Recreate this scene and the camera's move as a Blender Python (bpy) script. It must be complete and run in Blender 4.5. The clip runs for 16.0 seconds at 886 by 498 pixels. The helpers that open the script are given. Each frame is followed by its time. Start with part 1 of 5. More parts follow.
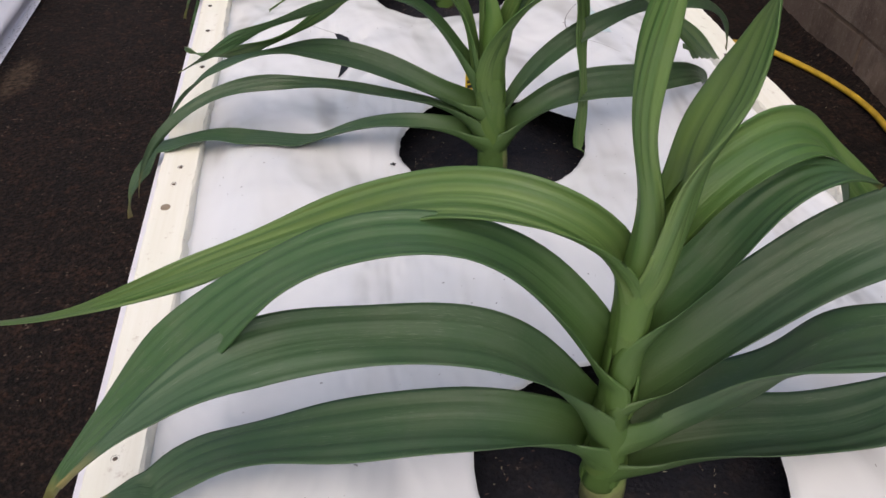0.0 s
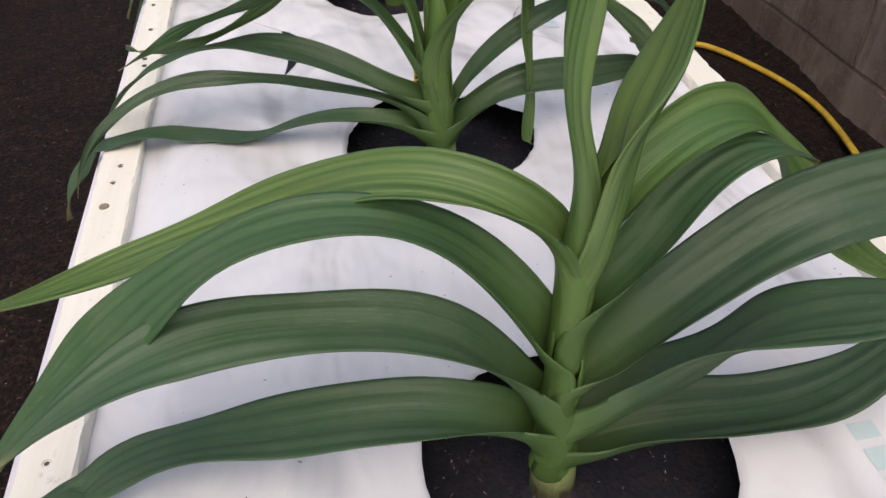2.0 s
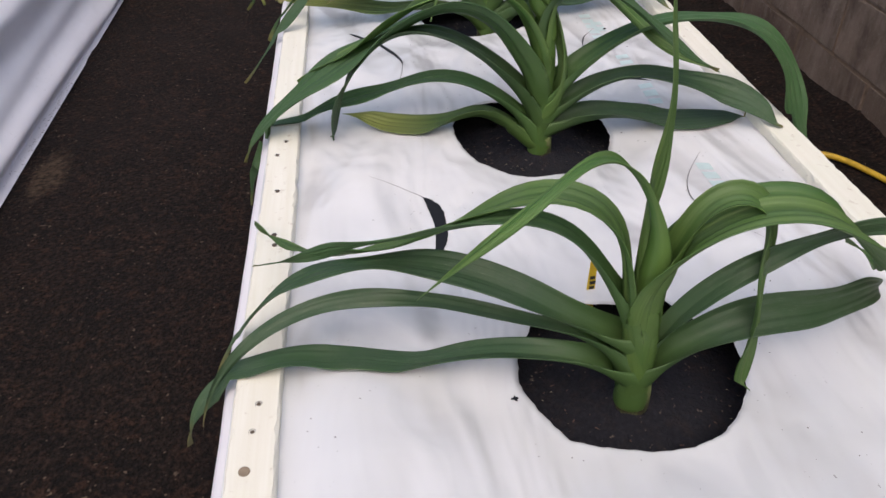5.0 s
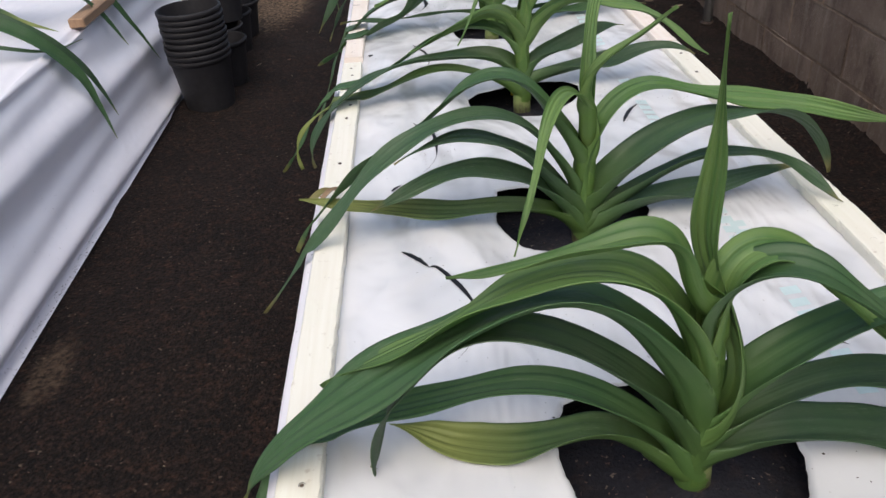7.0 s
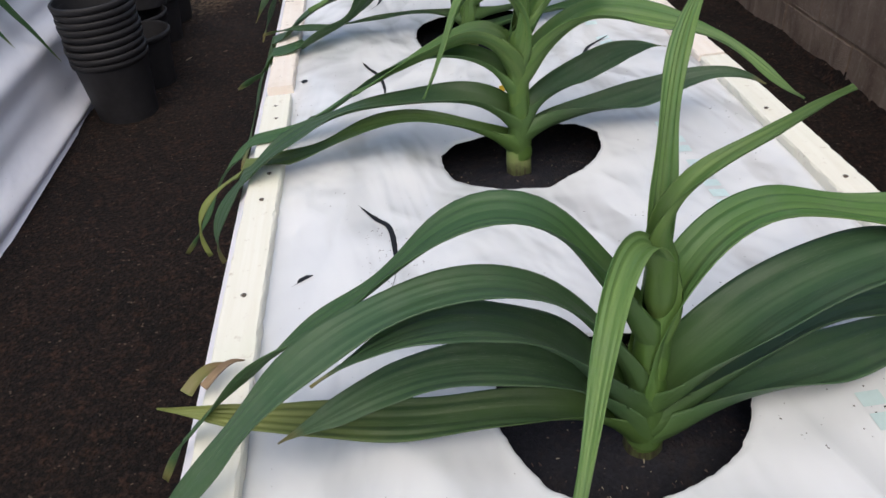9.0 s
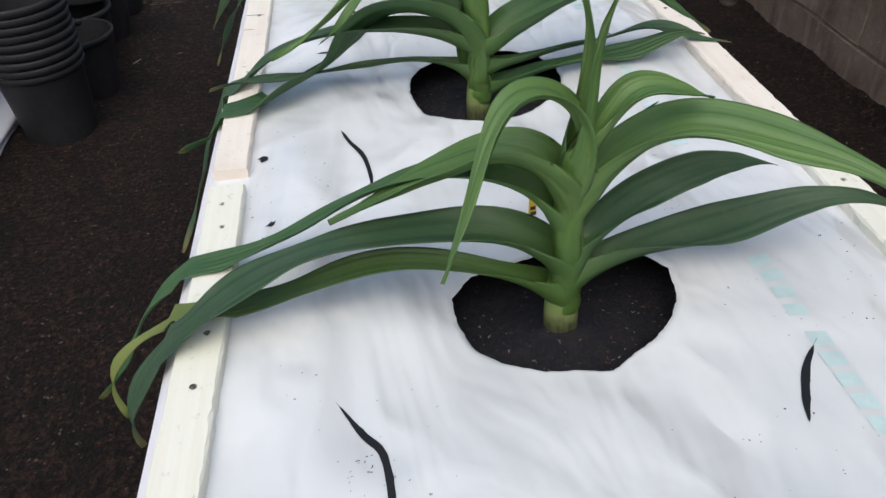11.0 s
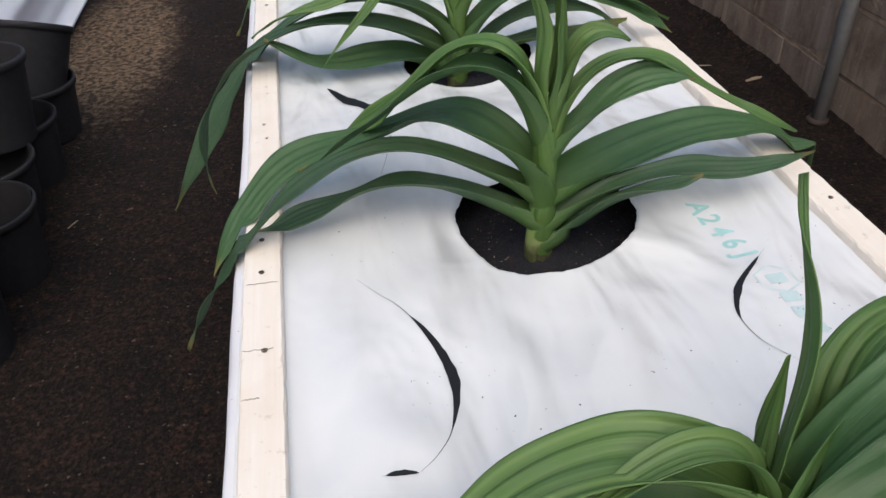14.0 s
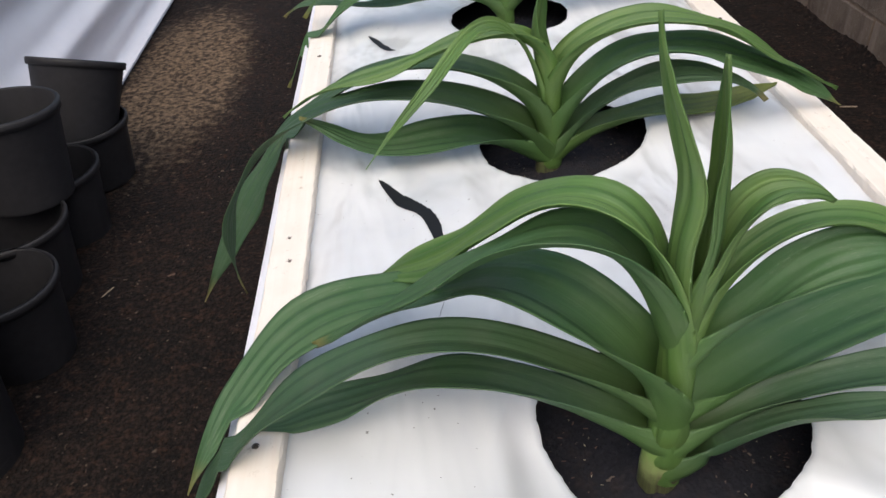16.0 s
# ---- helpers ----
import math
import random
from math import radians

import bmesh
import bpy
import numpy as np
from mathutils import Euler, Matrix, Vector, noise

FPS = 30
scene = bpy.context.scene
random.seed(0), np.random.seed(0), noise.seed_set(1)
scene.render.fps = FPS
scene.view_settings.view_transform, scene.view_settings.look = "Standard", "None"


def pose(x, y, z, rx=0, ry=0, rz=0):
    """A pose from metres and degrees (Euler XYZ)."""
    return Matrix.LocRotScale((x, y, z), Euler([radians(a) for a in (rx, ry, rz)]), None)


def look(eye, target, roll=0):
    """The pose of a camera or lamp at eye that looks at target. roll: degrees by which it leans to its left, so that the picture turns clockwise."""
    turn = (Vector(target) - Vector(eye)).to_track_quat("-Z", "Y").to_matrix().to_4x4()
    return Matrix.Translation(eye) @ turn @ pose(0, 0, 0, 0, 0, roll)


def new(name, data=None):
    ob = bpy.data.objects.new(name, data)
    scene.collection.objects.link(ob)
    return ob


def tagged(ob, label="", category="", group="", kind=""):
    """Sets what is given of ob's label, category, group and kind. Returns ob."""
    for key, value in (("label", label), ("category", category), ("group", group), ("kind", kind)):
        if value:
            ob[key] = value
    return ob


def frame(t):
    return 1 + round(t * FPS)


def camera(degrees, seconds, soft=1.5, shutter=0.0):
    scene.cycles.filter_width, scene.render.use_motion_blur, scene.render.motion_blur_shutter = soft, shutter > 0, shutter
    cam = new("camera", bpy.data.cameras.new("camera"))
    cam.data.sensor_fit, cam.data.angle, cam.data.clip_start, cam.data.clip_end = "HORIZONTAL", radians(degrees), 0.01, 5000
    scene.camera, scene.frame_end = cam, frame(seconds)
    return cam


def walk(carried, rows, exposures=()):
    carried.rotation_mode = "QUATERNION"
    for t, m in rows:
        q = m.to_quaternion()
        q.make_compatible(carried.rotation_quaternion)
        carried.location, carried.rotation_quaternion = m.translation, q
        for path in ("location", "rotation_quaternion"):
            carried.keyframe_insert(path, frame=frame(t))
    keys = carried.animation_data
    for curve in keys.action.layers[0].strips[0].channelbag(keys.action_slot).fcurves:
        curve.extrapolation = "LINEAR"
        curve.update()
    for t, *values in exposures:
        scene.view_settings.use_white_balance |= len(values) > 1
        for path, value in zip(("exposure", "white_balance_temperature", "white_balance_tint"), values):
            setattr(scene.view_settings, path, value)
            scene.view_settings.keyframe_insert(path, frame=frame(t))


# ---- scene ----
cam = camera(59.0, 16.0)
PATH = [
    (0, (0.248, 0.953, 1.222), (0.428, 2.473, -0.066), -1.5),
    (0.5, (0.284, 0.933, 1.194), (0.594, 2.404, -0.125), -1.2),
    (1, (0.284, 0.931, 1.191), (0.64, 2.399, -0.119), 0.6),
    (1.5, (0.283, 0.932, 1.193), (0.603, 2.417, -0.108), -0.7),
    (2, (0.266, 0.949, 1.2), (0.539, 2.467, -0.073), -0.5),
    (2.5, (0.247, 0.961, 1.203), (0.463, 2.509, -0.044), -0.9),
    (3, (0.224, 0.989, 1.231), (0.398, 2.556, -0.001), -1.1),
    (3.2, (0.216, 1.014, 1.24), (0.408, 2.586, 0.019), -0.3),
    (5.3, (0.143, 1.361, 1.289), (0.309, 2.948, 0.084), -0.7),
    (5.5, (0.167, 1.436, 1.278), (0.348, 3.021, 0.072), -1.2),
    (6, (0.214, 1.608, 1.286), (0.279, 3.254, 0.152), -3.0),
    (6.3, (0.206, 1.672, 1.291), (0.212, 3.318, 0.155), -2.7),
    (6.5, (0.202, 1.717, 1.29), (0.199, 3.37, 0.164), -2.8),
    (7, (0.172, 1.859, 1.304), (0.198, 3.556, 0.245), -4.4),
    (7.5, (0.137, 1.999, 1.32), (0.261, 3.665, 0.221), -5.4),
    (8, (0.142, 2.18, 1.287), (0.158, 3.842, 0.175), -6.2),
    (8.2, (0.163, 2.262, 1.273), (0.134, 3.935, 0.178), -7.3),
    (10.3, (0.237, 2.732, 1.212), (0.542, 4.262, -0.04), -0.2),
    (10.5, (0.235, 2.787, 1.222), (0.48, 4.362, 0.014), -2.1),
    (11, (0.213, 2.942, 1.225), (0.362, 4.524, 0.01), -2.7),
    (11.2, (0.209, 3.014, 1.226), (0.36, 4.606, 0.026), -4.9),
    (11.5, (0.17, 3.111, 1.232), (0.364, 4.709, 0.046), -4.6),
    (12, (0.155, 3.271, 1.24), (0.298, 4.864, 0.039), -2.2),
    (12.5, (0.183, 3.458, 1.235), (0.346, 5.057, 0.045), -1.0),
    (12.6, (0.191, 3.485, 1.239), (0.335, 5.081, 0.042), -1.9),
    (13, (0.176, 3.59, 1.253), (0.339, 5.188, 0.061), -0.8),
    (13.5, (0.14, 3.744, 1.269), (0.4, 5.338, 0.09), -0.8),
    (14, (0.114, 3.869, 1.285), (0.361, 5.452, 0.088), -2.1),
    (14.5, (0.16, 4.034, 1.277), (0.38, 5.66, 0.134), -3.9),
    (15, (0.184, 4.147, 1.263), (0.376, 5.759, 0.095), -2.0),
    (15.5, (0.197, 4.227, 1.253), (0.302, 5.848, 0.087), -1.9),
    (16, (0.196, 4.284, 1.243), (0.218, 5.891, 0.053), -5.1),
]
walk(cam, [(t, look(eye, target, roll)) for t, eye, target, roll in PATH],
     exposures=[(0.0, 0.31, 6800, 13), (3.0, 0.36, 6850, 15), (5.3, 0.28, 6650, 12), (6.5, 0.36, 6550, 9), (8.2, 0.38, 6600, 10), (10.3, 0.25, 6300, 2), (11.5, 0.34, 6450, 7), (12.0, 0.36, 6600, 8), (12.5, 0.32, 6380, 4), (13.0, 0.33, 6520, 7), (14.5, 0.37, 6550, 7), (15.5, 0.49, 6600, 7), (16.0, 0.54, 6600, 7)])
# world and light: a bright covered sky, soft from all over
world = bpy.data.worlds.new("sky")
scene.world = world
world.use_nodes = True
wn = world.node_tree.nodes
sky = wn.new("ShaderNodeTexSky")
sky.sky_type = "NISHITA"
sky.sun_disc = False
sky.sun_elevation = radians(52)
sky.sun_rotation = radians(200)
sky.air_density, sky.dust_density, sky.ozone_density = 1.0, 4.0, 0.6
wn["Background"].inputs["Strength"].default_value = 0.135
world.node_tree.links.new(sky.outputs["Color"], wn["Background"].inputs["Color"])
sun = new("sun", bpy.data.lights.new("sun", "SUN"))
sun.data.energy, sun.data.angle, sun.data.color = 1.1, radians(60), (1.0, 0.97, 0.93)
sun.matrix_world = look((0, 0, 0), (-0.12, 0.38, -1.0))

# ------------------------------------------------------------------ materials


def node_material(name):
    m = bpy.data.materials.new(name)
    m.use_nodes = True
    return m, m.node_tree.nodes, m.node_tree.links, m.node_tree.nodes["Principled BSDF"]


def ramp(nodes, stops):
    r = nodes.new("ShaderNodeValToRGB")
    e = r.color_ramp.elements
    while len(e) < len(stops):
        e.new(0.5)
    for k, (p, c) in enumerate(stops):
        e[k].position = p
        e[k].color = (*c, 1) if len(c) == 3 else c
    return r


def noise_node(nodes, links, scale, detail=6, rough=0.6, vec=None, distortion=0.0):
    n = nodes.new("ShaderNodeTexNoise")
    n.inputs["Scale"].default_value, n.inputs["Detail"].default_value = scale, detail
    n.inputs["Roughness"].default_value, n.inputs["Distortion"].default_value = rough, distortion
    if vec is not None:
        links.new(vec, n.inputs["Vector"])
    return n


def mix(nodes, links, fac, a, b, mode="MIX"):
    x = nodes.new("ShaderNodeMix")
    x.data_type, x.blend_type = "RGBA", mode
    for sock, v in ((x.inputs[0], fac), (x.inputs[6], a), (x.inputs[7], b)):
        if isinstance(v, (int, float)):
            sock.default_value = v
        elif isinstance(v, tuple):
            sock.default_value = (*v, 1) if len(v) == 3 else v
        else:
            links.new(v, sock)
    return x.outputs[2]


def bump(nodes, links, height, strength, distance, bsdf, normal=None):
    b = nodes.new("ShaderNodeBump")
    b.inputs["Strength"].default_value, b.inputs["Distance"].default_value = strength, distance
    links.new(height, b.inputs["Height"])
    if normal is not None:
        links.new(normal, b.inputs["Normal"])
    if bsdf is not None:
        links.new(b.outputs["Normal"], bsdf.inputs["Normal"])
    return b.outputs["Normal"]


def world_position(nodes):
    return nodes.new("ShaderNodeNewGeometry").outputs["Position"]


def scaled(nodes, links, vec, s):
    mp = nodes.new("ShaderNodeMapping")
    mp.inputs["Scale"].default_value = s
    links.new(vec, mp.inputs["Vector"])
    return mp.outputs["Vector"]


def make_soil(name, dark, brown, fleck, scale, height, pale_patches=(), rough=1.0):
    """Crumbly peat: dark crumbs, brown fibres and a few pale flecks; pale patches (x, y, half widths) paint in sunlight
    and a dusty spot.
    """
    m, n, l, b = node_material(name)
    p = world_position(n)
    big = noise_node(n, l, 5 * scale, 8, 0.65, p)
    fine = noise_node(n, l, 90 * scale, 8, 0.75, p)
    mid = noise_node(n, l, 26 * scale, 5, 0.7, p)
    col = mix(n, l, ramp_out(n, l, big.outputs["Fac"], [(0.35, (0, 0, 0)), (0.7, (0.8, 0.8, 0.8))]), dark, brown)
    col = mix(n, l, ramp_out(n, l, mid.outputs["Fac"], [(0.50, (0, 0, 0)), (0.64, (0.8, 0.8, 0.8))]), col, (brown[0] * 1.6, brown[1] * 1.3, brown[2] * 1.05))
    col = mix(n, l, ramp_out(n, l, fine.outputs["Fac"], [(0.42, (rough, rough, rough)), (0.56, (0, 0, 0))]), col, tuple(c * 0.4 for c in dark))
    col = mix(n, l, ramp_out(n, l, fine.outputs["Fac"], [(0.54, (0, 0, 0)), (0.72, (rough, rough, rough))]), col, tuple(c * 1.9 for c in brown))
    # the wide patch is a pool of sunlight painted into the soil colour
    for cx, cy, rx, ry in pale_patches:
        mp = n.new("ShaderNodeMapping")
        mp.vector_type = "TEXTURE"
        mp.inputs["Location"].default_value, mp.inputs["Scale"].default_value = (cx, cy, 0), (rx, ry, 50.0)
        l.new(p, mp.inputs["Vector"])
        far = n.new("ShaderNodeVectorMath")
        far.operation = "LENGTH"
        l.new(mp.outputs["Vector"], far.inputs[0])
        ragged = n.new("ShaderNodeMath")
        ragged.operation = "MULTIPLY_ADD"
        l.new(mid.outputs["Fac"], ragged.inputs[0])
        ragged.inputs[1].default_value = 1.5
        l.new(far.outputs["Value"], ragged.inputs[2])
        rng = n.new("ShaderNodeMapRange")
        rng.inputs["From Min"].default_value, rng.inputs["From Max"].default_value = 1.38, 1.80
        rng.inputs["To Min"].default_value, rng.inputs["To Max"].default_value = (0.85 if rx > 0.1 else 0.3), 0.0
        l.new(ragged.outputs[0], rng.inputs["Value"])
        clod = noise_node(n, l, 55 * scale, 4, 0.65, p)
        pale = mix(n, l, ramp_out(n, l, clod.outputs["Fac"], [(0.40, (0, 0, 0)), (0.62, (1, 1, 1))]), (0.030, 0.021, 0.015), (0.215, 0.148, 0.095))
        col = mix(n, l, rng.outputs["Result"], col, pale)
    vor = n.new("ShaderNodeTexVoronoi")
    vor.inputs["Scale"].default_value = 110 * scale
    l.new(p, vor.inputs["Vector"])
    speck = noise_node(n, l, 75 * scale, 2, 0.5, p)
    dots = ramp_out(n, l, speck.outputs["Fac"], [(0.69, (0, 0, 0)), (0.74, (0.9, 0.9, 0.9))])
    col = mix(n, l, dots, col, fleck)
    l.new(col, b.inputs["Base Color"])
    b.inputs["Roughness"].default_value = 0.9
    b.inputs["Specular IOR Level"].default_value = 0.18
    first = bump(n, l, vor.outputs["Distance"], 0.7, height, None)
    bump(n, l, fine.outputs["Fac"], 1.0, height, b, first)
    return m


def ramp_out(nodes, links, fac, stops):
    r = ramp(nodes, stops)
    links.new(fac, r.inputs["Fac"])
    return r.outputs["Color"]


# two pale patches: painted sunlight far down the path, then a dusty spot
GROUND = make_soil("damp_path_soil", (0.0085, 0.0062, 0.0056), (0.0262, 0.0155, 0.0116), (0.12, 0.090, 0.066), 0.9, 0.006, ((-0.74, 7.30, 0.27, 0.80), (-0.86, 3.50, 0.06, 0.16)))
COMPOST = make_soil("black_compost", (0.0165, 0.0163, 0.0215), (0.0185, 0.0180, 0.0225), (0.15, 0.12, 0.095), 1.6, 0.0022, (), 0.35)


def make_polythene(name, base, tint, gloss=0.2, crinkle=1.0):
    """White mulch film: glossy, creased, faintly dirty."""
    m, n, l, b = node_material(name)
    p = world_position(n)
    cloud = noise_node(n, l, 3.0, 4, 0.55, p)
    dirt = noise_node(n, l, 22.0, 8, 0.7, p)
    col = mix(n, l, ramp_out(n, l, cloud.outputs["Fac"], [(0.3, (0, 0, 0)), (0.7, (1, 1, 1))]), base, tint)
    smudge = ramp_out(n, l, dirt.outputs["Fac"], [(0.62, (0, 0, 0)), (0.85, (0.18, 0.18, 0.18))])
    col = mix(n, l, smudge, col, (0.50, 0.47, 0.43))
    specks = noise_node(n, l, 170.0, 1, 0.5, p)
    crumbs = noise_node(n, l, 6.0, 3, 0.5, p)
    both = n.new("ShaderNodeMath")
    both.operation = "MULTIPLY"
    l.new(ramp_out(n, l, specks.outputs["Fac"], [(0.765, (0, 0, 0)), (0.78, (1, 1, 1))]), both.inputs[0])
    l.new(ramp_out(n, l, crumbs.outputs["Fac"], [(0.47, (0, 0, 0)), (0.60, (1, 1, 1))]), both.inputs[1])
    col = mix(n, l, both.outputs[0], col, (0.05, 0.04, 0.035))
    l.new(col, b.inputs["Base Color"])
    b.inputs["Roughness"].default_value = gloss
    b.inputs["IOR"].default_value = 1.5
    crease = noise_node(n, l, 3.2, 3, 0.45, scaled(n, l, p, (2.0, 0.8, 1.0)), 0.5)
    ridge = n.new("ShaderNodeTexNoise")
    ridge.noise_type = "RIDGED_MULTIFRACTAL"
    ridge.inputs["Scale"].default_value, ridge.inputs["Detail"].default_value = 2.2, 0.0
    l.new(scaled(n, l, p, (1.6, 1.0, 1.0)), ridge.inputs["Vector"])
    streak = noise_node(n, l, 1.0, 1.5, 0.45, scaled(n, l, p, (9.0, 1.6, 4.0)), 0.3)
    crumple = noise_node(n, l, 9.0, 2, 0.45, p, 0.5)
    bent = n.new("ShaderNodeVectorMath")
    bent.operation = "MULTIPLY_ADD"
    sway = noise_node(n, l, 4.0, 2, 0.5, p)
    l.new(sway.outputs["Color"], bent.inputs[0])
    bent.inputs[1].default_value = (0.22, 0.22, 0.0)
    l.new(p, bent.inputs[2])
    facet = n.new("ShaderNodeTexVoronoi")
    facet.feature = "SMOOTH_F1"
    facet.inputs["Scale"].default_value, facet.inputs["Smoothness"].default_value = 5.0, 0.25
    l.new(scaled(n, l, bent.outputs["Vector"], (1.9, 0.9, 1.0)), facet.inputs["Vector"])
    soft = bump(n, l, facet.outputs["Distance"], 0.6 * crinkle, 0.032, None)
    soft = bump(n, l, streak.outputs["Fac"], 1.0 * crinkle, 0.026, None, soft)
    soft = bump(n, l, crumple.outputs["Fac"], 0.3 * crinkle, 0.010, None, soft)
    first = bump(n, l, crease.outputs["Fac"], 0.6 * crinkle, 0.07, None, soft)
    bump(n, l, ridge.outputs["Fac"], 0.16 * crinkle, 0.014, b, first)
    return m


FILM = make_polythene("white_polythene", (0.70, 0.705, 0.725), (0.645, 0.658, 0.685), 0.20, 1.05)
FILM_SIDE = make_polythene("dusty_white_polythene", (0.77, 0.75, 0.79), (0.71, 0.69, 0.735), 0.4, 0.3)


def make_wood(name, pale, grain, knots):
    m, n, l, b = node_material(name)
    p = world_position(n)
    long = noise_node(n, l, 30.0, 6, 0.6, scaled(n, l, p, (3.0, 0.12, 1.0)), 0.4)
    patch = noise_node(n, l, 7.0, 5, 0.6, p)
    col = mix(n, l, ramp_out(n, l, long.outputs["Fac"], [(0.35, (0, 0, 0)), (0.72, (1, 1, 1))]), pale, grain)
    col = mix(n, l, ramp_out(n, l, patch.outputs["Fac"], [(0.52, (0, 0, 0)), (0.8, (0.6, 0.6, 0.6))]), col, knots)
    dirt = noise_node(n, l, 60.0, 6, 0.7, p)
    col = mix(n, l, ramp_out(n, l, dirt.outputs["Fac"], [(0.60, (0, 0, 0)), (0.76, (0.75, 0.75, 0.75))]), col, (0.36, 0.27, 0.19))
    grime = noise_node(n, l, 3.5, 5, 0.65, p)
    col = mix(n, l, ramp_out(n, l, grime.outputs["Fac"], [(0.45, (0, 0, 0)), (0.75, (0.5, 0.5, 0.5))]), col, knots)
    l.new(col, b.inputs["Base Color"])
    b.inputs["Roughness"].default_value = 0.62
    bump(n, l, long.outputs["Fac"], 0.25, 0.002, b)
    return m


BATTEN_OLD = make_wood("cream_batten_wood", (0.80, 0.78, 0.70), (0.74, 0.71, 0.61), (0.72, 0.73, 0.62))
BATTEN_NEW = make_wood("fresh_pine", (0.82, 0.755, 0.69), (0.77, 0.68, 0.60), (0.70, 0.60, 0.51))
BLOCK_WOOD = make_wood("offcut_wood", (0.35, 0.22, 0.13), (0.25, 0.15, 0.09), (0.18, 0.11, 0.07))


def make_plain(name, colour, rough, metal=0.0, vary=0.25, scale=40.0, relief=0.001, gloss=0.5):
    m, n, l, b = node_material(name)
    p = world_position(n)
    a = noise_node(n, l, scale, 6, 0.6, p)
    c = noise_node(n, l, scale / 9, 4, 0.6, p)
    dark = tuple(v * (1 - vary) for v in colour)
    light = tuple(min(1, v * (1 + vary)) for v in colour)
    col = mix(n, l, a.outputs["Fac"], dark, light)
    col = mix(n, l, ramp_out(n, l, c.outputs["Fac"], [(0.4, (0, 0, 0)), (0.75, (0.6, 0.6, 0.6))]), col, dark)
    l.new(col, b.inputs["Base Color"])
    b.inputs["Roughness"].default_value, b.inputs["Metallic"].default_value = rough, metal
    b.inputs["Specular IOR Level"].default_value = gloss
    bump(n, l, a.outputs["Fac"], 0.3, relief, b)
    return m


SCREW = make_plain("rusty_screw", (0.16, 0.12, 0.09), 0.5, 0.7, 0.4, 300.0)
HOLLOW = make_plain("screw_recess", (0.03, 0.024, 0.02), 0.9, 0, 0.3, 300.0)
STEEL = make_plain("dull_galvanised_steel", (0.50, 0.50, 0.50), 0.42, 0.3, 0.3, 30.0)
RUST = make_plain("rusty_plate", (0.045, 0.030, 0.024), 0.75, 0.2, 0.4, 60.0)
POT = make_plain("black_plastic", (0.0215, 0.0205, 0.0225), 0.55, 0, 0.45, 45.0, 0.0008, 0.2)
DARK_FILM = make_plain("black_film_underside", (0.006, 0.006, 0.008), 0.55, 0, 0.3, 50.0)
BOARD = make_plain("dark_bed_board", (0.05, 0.035, 0.025), 0.85, 0, 0.4, 25.0, 0.002)
HOSE = make_plain("yellow_hose_plastic", (0.58, 0.37, 0.03), 0.45, 0, 0.75, 26.0, 0.0006)
LABEL = make_plain("yellow_label_plastic", (0.72, 0.50, 0.03), 0.45, 0, 0.12, 80.0, 0.0003)
INK = make_plain("black_marker", (0.02, 0.02, 0.02), 0.6, 0, 0.1, 80.0, 0.0002)
PRINT = make_plain("faded_teal_print", (0.36, 0.61, 0.615), 0.35, 0, 0.22, 45.0, 0.0003)
FAINT = make_plain("washed_out_teal_print", (0.535, 0.665, 0.680), 0.3, 0, 0.2, 45.0, 0.0003)
CHIP = make_plain("wood_chips", (0.27, 0.21, 0.15), 0.85, 0, 0.4, 90.0)
DEAD = make_plain("dry_brown_leaf", (0.26, 0.18, 0.11), 0.8, 0, 0.4, 60.0)
BARK = make_plain("bark_crumbs", (0.11, 0.065, 0.045), 0.9, 0, 0.5, 120.0)
ROOT = make_plain("pale_roots", (0.42, 0.38, 0.26), 0.8, 0, 0.3, 90.0)


def make_concrete():
    m, n, l, b = node_material("grimy_concrete_block")
    p = world_position(n)
    info = n.new("ShaderNodeObjectInfo")
    big = noise_node(n, l, 4.0, 6, 0.65, p)
    fine = noise_node(n, l, 70.0, 8, 0.75, p)
    stain = noise_node(n, l, 9.0, 8, 0.7, scaled(n, l, p, (1, 1, 0.45)))
    col = mix(n, l, info.outputs["Random"], (0.200, 0.152, 0.120), (0.300, 0.236, 0.190))
    col = mix(n, l, ramp_out(n, l, big.outputs["Fac"], [(0.35, (0, 0, 0)), (0.7, (1, 1, 1))]), col, (0.150, 0.104, 0.080))
    col = mix(n, l, ramp_out(n, l, stain.outputs["Fac"], [(0.46, (0, 0, 0)), (0.66, (0.85, 0.85, 0.85))]), col, (0.095, 0.062, 0.045))
    streak = noise_node(n, l, 1.0, 5, 0.6, scaled(n, l, p, (14, 14, 1.6)))
    col = mix(n, l, ramp_out(n, l, streak.outputs["Fac"], [(0.52, (0, 0, 0)), (0.72, (0.6, 0.6, 0.6))]), col, (0.34, 0.285, 0.24))
    col = mix(n, l, ramp_out(n, l, fine.outputs["Fac"], [(0.56, (0, 0, 0)), (0.72, (0.75, 0.75, 0.75))]), col, (0.36, 0.32, 0.28))
    l.new(col, b.inputs["Base Color"])
    b.inputs["Roughness"].default_value = 0.92
    bump(n, l, fine.outputs["Fac"], 1.0, 0.012, b)
    return m


CONCRETE = make_concrete()
MORTAR = make_plain("crumbly_mortar", (0.24, 0.17, 0.12), 0.95, 0, 0.75, 30.0, 0.012)


